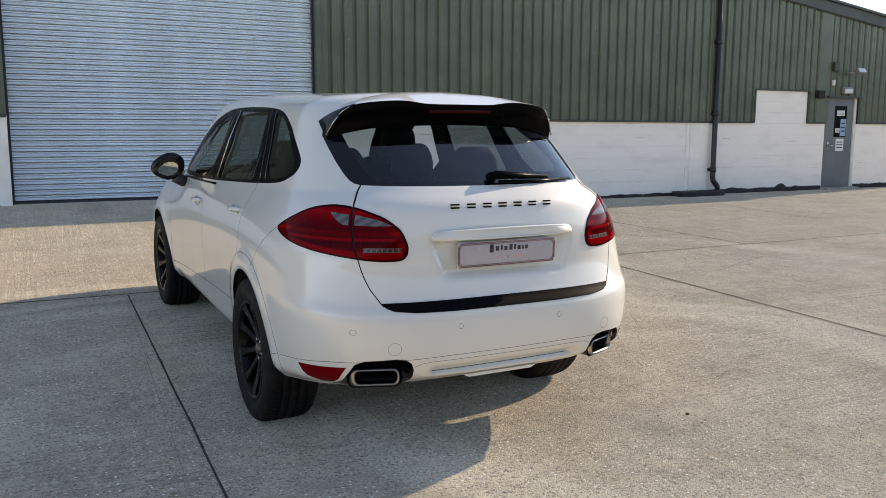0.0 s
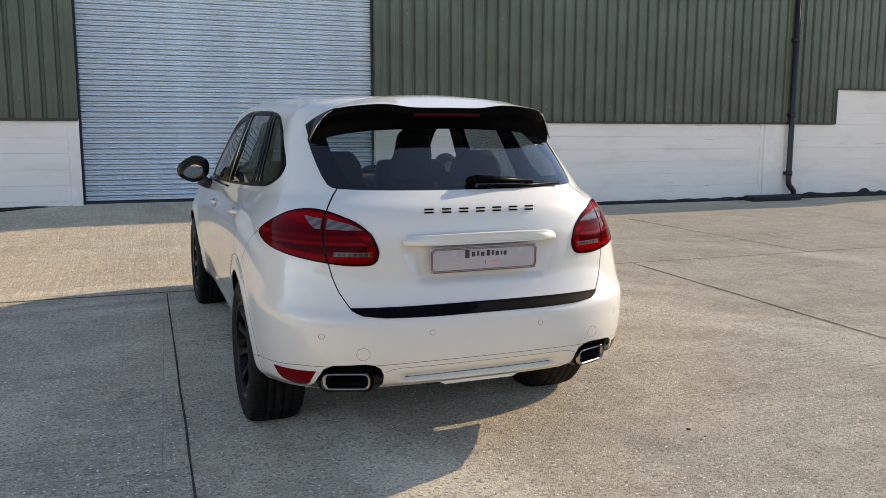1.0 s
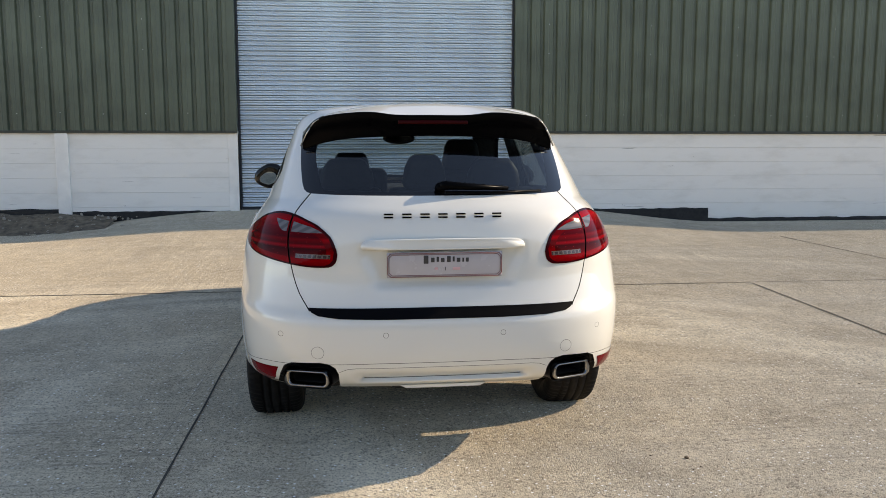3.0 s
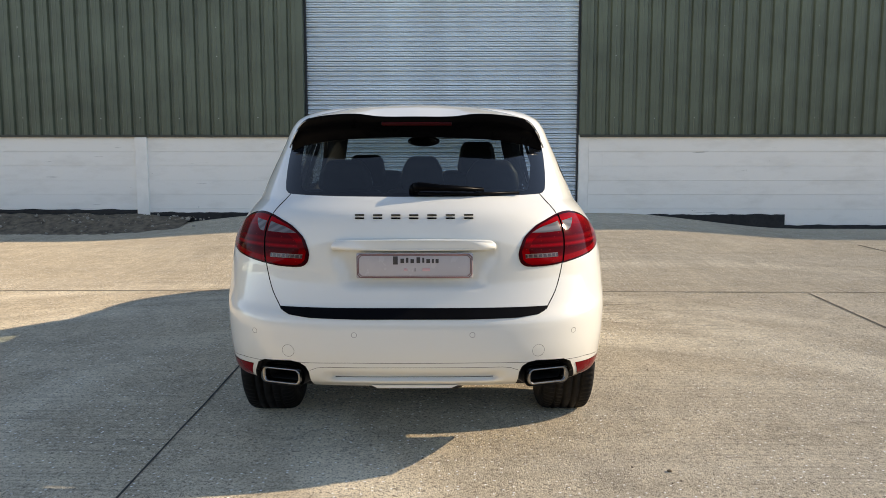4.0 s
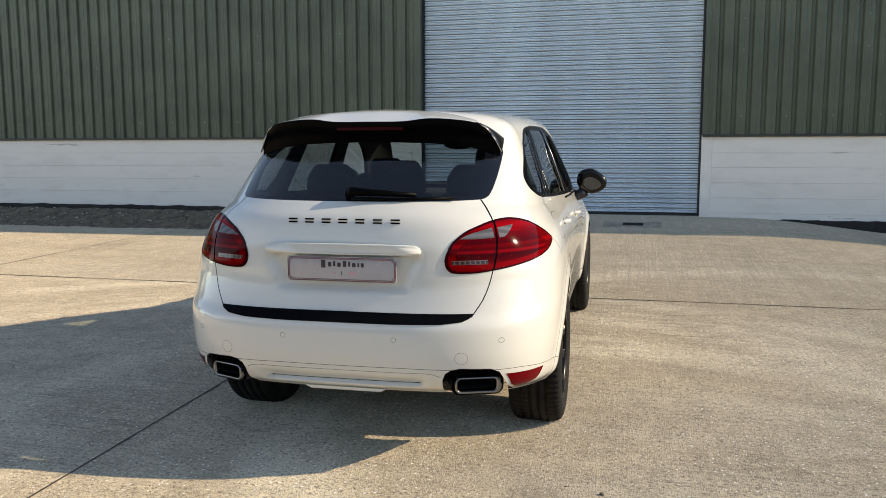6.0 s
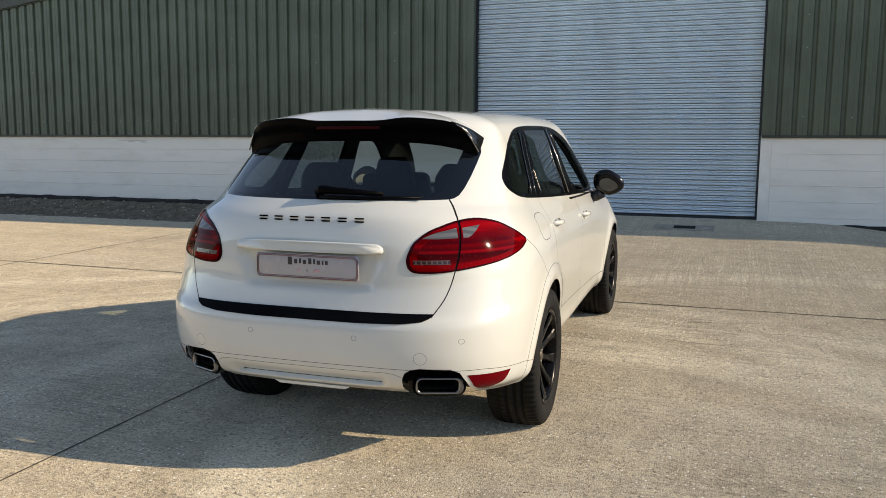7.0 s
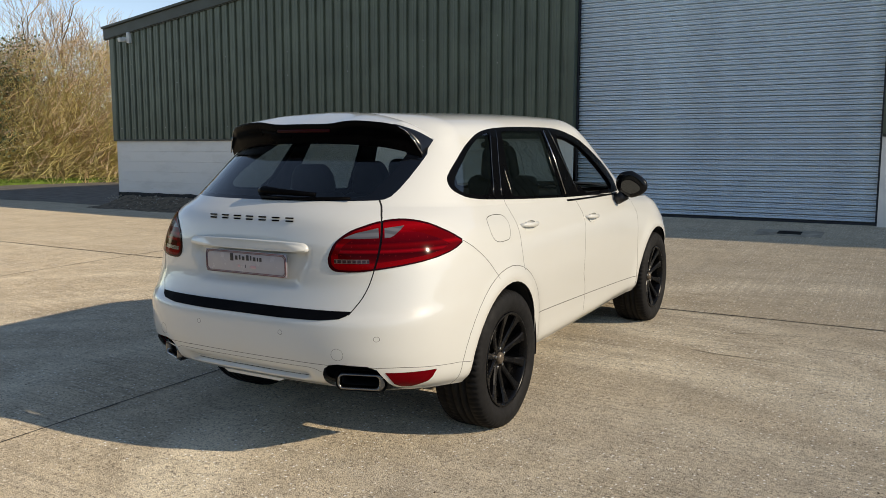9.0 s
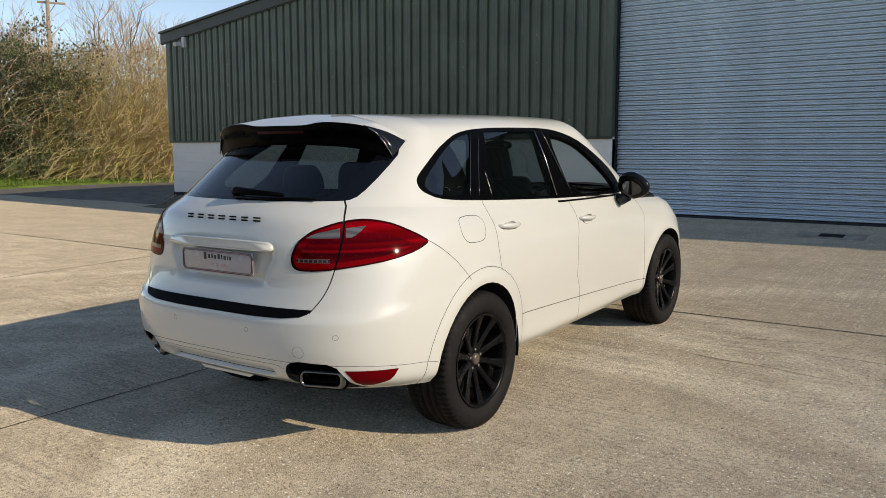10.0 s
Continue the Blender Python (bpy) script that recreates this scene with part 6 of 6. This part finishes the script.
class Twigs:
    """Collects many thin three-sided stems into one mesh."""

    def __init__(self):
        self.v, self.f = [], []

    def stem(self, pts, r0, r1):
        n = len(pts)
        start = len(self.v)
        for i, p in enumerate(pts):
            r = r0 + (r1 - r0) * i / (n - 1)
            for k in range(3):
                a = 2.094 * k
                self.v.append((p[0] + r * math.cos(a), p[1] + r * math.sin(a), p[2] + (r * 0.6 * math.sin(a * 2))))
        for i in range(n - 1):
            for k in range(3):
                a, b = start + i * 3 + k, start + i * 3 + (k + 1) % 3
                self.f.append((a, b, b + 3, a + 3))

    def put(self, name, material, parent, label=""):
        me = bpy.data.meshes.new(name)
        me.from_pydata(self.v, [], self.f)
        me.materials.append(material)
        ob = new(name, me)
        ob.parent = parent
        return tagged(ob, label) if label else ob


def bend(rng, p, d, length, sag, n=6, wander=0.12):
    """A wandering stem that starts along d and bends by sag."""
    pts = [Vector(p)]
    d = Vector(d).normalized()
    for i in range(n):
        d = (d + Vector((rng.gauss(0, wander), rng.gauss(0, wander), rng.gauss(0, wander) + sag))).normalized()
        pts.append(pts[-1] + d * length / n)
    return pts


def willow(cx, cy, seed, height, spread, stems, mats, name, label):
    """Bush of many thin rods that fan out from a stool and fork into twigs."""
    rng = random.Random(seed)
    bush = tagged(new(name), label, "shrub")
    z0 = verge_ground(cx, cy)
    bush.location = (cx, cy, z0)
    rods, fine = Twigs(), Twigs()
    for k in range(stems):
        a = rng.uniform(0, 6.283)
        arched = rng.random() < 0.4
        lean = rng.random() ** 0.8 * 1.15 + (0.5 if arched else 0.0)
        base = (rng.gauss(0, 0.45) * spread * 0.4, rng.gauss(0, 0.45) * spread * 0.4, 0)
        d = (math.cos(a) * lean * spread * 0.5, math.sin(a) * lean * spread * 0.5, 1.0)
        l = height * rng.uniform(0.5, 1.0) * (1.0 - 0.15 * lean)
        pts = bend(rng, base, d, l, -0.17 if arched else -0.03 * lean, 8, 0.10)
        rods.stem(pts, rng.uniform(0.016, 0.034), 0.007)
        for j in range(rng.randint(5, 9)):
            q = pts[rng.randint(2, 8)]
            dd = (rng.gauss(0, 0.9), rng.gauss(0, 0.9), rng.uniform(-0.2, 1.0))
            tw = bend(rng, q, dd, rng.uniform(0.5, 1.5), rng.uniform(-0.1, 0.1), 4, 0.2)
            fine.stem(tw, 0.011, 0.004)
            if rng.random() < 0.6:
                fine.stem(bend(rng, tw[2], (rng.gauss(0, 0.9), rng.gauss(0, 0.9), 0.5), rng.uniform(0.3, 0.8), 0.05, 3, 0.25), 0.008, 0.003)
    for k in range(2600):
        a, h = rng.uniform(0, 6.283), rng.random() ** 0.6 * height * 0.9
        r = spread * (0.35 + 0.75 * math.sin(min(1.0, h / height + 0.12) * 2.6)) * rng.random() ** 0.5
        q = (r * math.cos(a), r * math.sin(a), h)
        out = Vector((math.cos(a) * 0.5, math.sin(a) * 0.5, 0.45)) + Vector((rng.gauss(0, 0.9), rng.gauss(0, 0.9), rng.gauss(0, 0.7)))
        fine.stem(bend(rng, q, out, rng.uniform(0.25, 0.8), rng.uniform(-0.15, 0.1), 3, 0.25), rng.uniform(0.005, 0.010), 0.003)
    rods.put("stem_thicket", mats[0], bush, "many thin bare stems")
    fine.put("twig_crown", mats[1], bush, "dense fine twigs")
    return bush


def ivy_tree(cx, cy, seed, height, spread):
    """Tree smothered in ivy: trunk, arching boughs and thousands of small leaves in clumps."""
    rng = random.Random(seed)
    tree = tagged(new("ivy_clad_tree"), "dark ivy-covered tree with arching bare branches", "tree")
    tree.location = (cx, cy, verge_ground(cx, cy))
    bm = bmesh.new()
    tube(bm, [(0, 0, -0.1), (0.1, 0.05, height * 0.3), (-0.1, 0.1, height * 0.6), (0.05, 0, height * 0.85)], [0.26, 0.2, 0.14, 0.06], 10)
    part("trunk", bm, BARK, tree)
    boughs, twigs = Twigs(), Twigs()
    clumps = []
    for k in range(34):
        a, h = rng.uniform(0, 6.283), rng.uniform(0.18, 0.85) * height
        pts = bend(rng, (0, 0, h), (math.cos(a), math.sin(a), rng.uniform(0.0, 0.7)), spread * rng.uniform(0.6, 1.15), -0.07, 7, 0.12)
        boughs.stem(pts, 0.045, 0.012)
        clumps += pts[2:]
        for j in range(22):
            q = pts[rng.randint(2, 7)]
            tw = bend(rng, q, (rng.gauss(0, 1), rng.gauss(0, 1), rng.uniform(-0.2, 0.8)), rng.uniform(0.6, 2.4), rng.uniform(-0.2, 0.0), 6, 0.13)
            twigs.stem(tw, 0.016, 0.004)
    boughs.put("bough_frame", BARK, tree)
    twigs.put("twig_crown", TWIG, tree, "arching bare twigs")
    v, f = [], []
    for k in range(14000):
        c = clumps[rng.randrange(len(clumps))]
        p = c + Vector((rng.gauss(0, 0.28), rng.gauss(0, 0.28), rng.gauss(0, 0.26)))
        if p.z < 0.25:
            continue
        s = rng.uniform(0.03, 0.07)
        m = Matrix.Translation(p) @ Euler((rng.uniform(0, 3), rng.uniform(0, 3), rng.uniform(0, 6))).to_matrix().to_4x4()
        n = len(v)
        v += [tuple(m @ Vector(q)) for q in ((-s, 0, 0), (0, -s * 0.7, 0.01), (s, 0, 0), (0, s * 0.7, 0.01))]
        f.append((n, n + 1, n + 2, n + 3))
    me = bpy.data.meshes.new("ivy_foliage")
    me.from_pydata(v, [], f)
    me.materials.append(IVY)
    ob = new("ivy_foliage", me)
    ob.parent = tree
    tagged(ob, "dark green ivy leaves")
    return tree


def bare_tree(cx, cy, seed, height, material):
    """Bare tree that forks four times into fine twigs."""
    rng = random.Random(seed)
    tree = tagged(new("bare_tree"), "bare pale tree with fine upright twigs", "tree")
    tree.location = (cx, cy, verge_ground(cx, cy))
    limbs, fine = Twigs(), Twigs()
    bm = bmesh.new()
    tube(bm, [(0, 0, -0.1), (0.05, 0, height * 0.2), (0, 0.08, height * 0.45)], [0.15, 0.12, 0.09], 10)
    part("trunk", bm, BARK, tree)
    def fork(p, d, l, r, depth):
        pts = bend(rng, p, d, l, 0.03, 4, 0.12)
        (limbs if depth < 2 else fine).stem(pts, r, r * 0.55)
        if depth < 4:
            for j in range(4 if depth < 3 else 3):
                e = pts[rng.randint(2, 4)]
                nd = (pts[-1] - pts[-2]).normalized() + Vector((rng.gauss(0, 0.55), rng.gauss(0, 0.55), rng.uniform(0, 0.5)))
                fork(e, nd, l * rng.uniform(0.55, 0.8), r * 0.55, depth + 1)
    for k in range(6):
        a = k * 1.05
        fork((0, 0.05, height * (0.25 + 0.04 * k)), (math.cos(a), math.sin(a), 1.3), height * 0.3, 0.06, 0)
    limbs.put("limb_frame", BARK, tree)
    fine.put("twig_crown", TWIG, tree, "fine bare twigs")


for k, (x, y, h, s, n) in enumerate(((-24.9, 18.0, 5.2, 2.0, 380), (-24.3, 19.6, 5.8, 2.2, 430), (-23.6, 21.6, 5.6, 2.2, 420), (-25.8, 20.6, 6.0, 2.4, 330), (-23.0, 23.6, 5.4, 2.2, 280), (-26.4, 18.6, 5.6, 2.4, 300))):
    willow(x, y, 30 + k, h, s, n, (WILLOW, TWIG if k in (1, 3, 5) else WILLOW), "willow_shrub", "bare yellow-orange willow shrub on the grass verge")
for k, (x, y, h, s) in enumerate(((-25.6, 16.3, 5.5, 2.6), (-27.6, 13.0, 5.6, 2.8), (-28.6, 16.4, 5.8, 2.6), (-28.8, 10.6, 5.6, 2.8))):
    ivy_tree(x, y, 60 + k, h, s)
bare_tree(-28.5, 22.6, 71, 8.2, BARK)
bare_tree(-30.0, 18.5, 72, 6.8, BARK)
bare_tree(-29.0, 26.0, 73, 7.0, BARK)
pole = tagged(new("utility_pole"), "weathered wooden utility pole with a cross arm", "utility pole")
pole.location = (-33.95, 21.8, 0.0)
bm = bmesh.new()
tube(bm, [(0, 0, -0.3), (0, 0, 5), (0.02, 0, 9.0)], [0.13, 0.11, 0.085], 12)
part("post", bm, POLE, pole)
bm = bmesh.new()
box(bm, (-0.54, -0.62, 8.56), (-0.46, 0.62, 8.66), 0.01)
bmesh.ops.transform(bm, matrix=pose(0.4, 0, 0, 0, 0, -28), verts=bm.verts[:])
part("cross_arm", bm, POLE, pole)
bm = bmesh.new()
tube(bm, [(-0.05, 0.42, 8.56), (0.0, 0.08, 8.1)], 0.02, 6)
part("stay", bm, STEEL, pole)
for y in (-0.5, 0.5):
    bm = bmesh.new()
    lathe(bm, [(0.001, 0.14), (0.035, 0.12), (0.05, 0.05), (0.03, 0.0)], pose(-0.08, y, 8.68), seg=10)
    part("insulator", bm, GAP, pole)
# ---- facing blocks, laid last ----
COURSE, BLOCK_LEN = 0.2325, 0.447


def block_mesh(w, h):
    bm = bmesh.new()
    lo, hi = (0.0, 0.0, 0.0010), (w, 0.012, h - 0.0010)
    b = 0.0018
    outer = [bm.verts.new((x, hi[1], z)) for x, z in ((lo[0], lo[2]), (hi[0], lo[2]), (hi[0], hi[2]), (lo[0], hi[2]))]
    mid = [bm.verts.new((x, b, z)) for x, z in ((lo[0], lo[2]), (hi[0], lo[2]), (hi[0], hi[2]), (lo[0], hi[2]))]
    top = [bm.verts.new((x, 0, z)) for x, z in ((lo[0], lo[2] + b), (hi[0], lo[2] + b), (hi[0], hi[2] - b), (lo[0], hi[2] - b))]
    for a, c in ((outer, mid), (mid, top)):
        for i in range(4):
            bm.faces.new((a[i], a[(i + 1) % 4], c[(i + 1) % 4], c[i]))
    bm.faces.new(top)
    me = bpy.data.meshes.new("block")
    bm.to_mesh(me)
    bm.free()
    me.materials.append(BLOCK)
    return me


made = {}
rng = random.Random(3)


def lay(name, x0, x1, z0, z1, parent_name):
    """Running-bond blocks between two heights, counted down from the top course."""
    host = bpy.data.objects[parent_name]
    row = 0
    z = z1
    while z > z0 + 0.02:
        zb = max(z0, z - COURSE)
        x = x0 - (BLOCK_LEN / 2 if row % 2 else 0)
        while x < x1 - 0.005:
            a, b = max(x, x0), min(x + BLOCK_LEN, x1)
            if b - a > 0.02:
                key = (round(b - a, 3), round(z - zb, 3))
                if key not in made:
                    made[key] = block_mesh(*key)
                ob = new("block", made[key])
                ob.parent = host
                ob.location = (a, WALL_Y - 0.004 + rng.uniform(-0.0001, 0.0001), zb)
            x += BLOCK_LEN
        z = zb
        row += 1


lay("left", X_LEFT + 0.02, -3.24, 0.53, TOP_W - 0.012, "wall_left")
lay("left", -3.04, OPEN_L - 0.155, 0.48, TOP_W - 0.012, "wall_left")
lay("right", OPEN_R + 0.155, 7.36, 0.46, TOP_W - 0.012, "wall_right")
lay("right", 7.36, 11.84, 0.26, TOP_W - 0.012, "wall_right")
lay("right", 12.45, DOOR_L - 0.08, 0.23, TOP_W - 0.012, "wall_right")
lay("right", BLOCK_L + 0.02, BLOCK_R - 0.02, TOP_W - 0.012, BLOCK_T - 0.012, "wall_right")
lay("end", DOOR_R + 0.08, X_RIGHT, 0.23, TOP_W - 0.012, "wall_end")
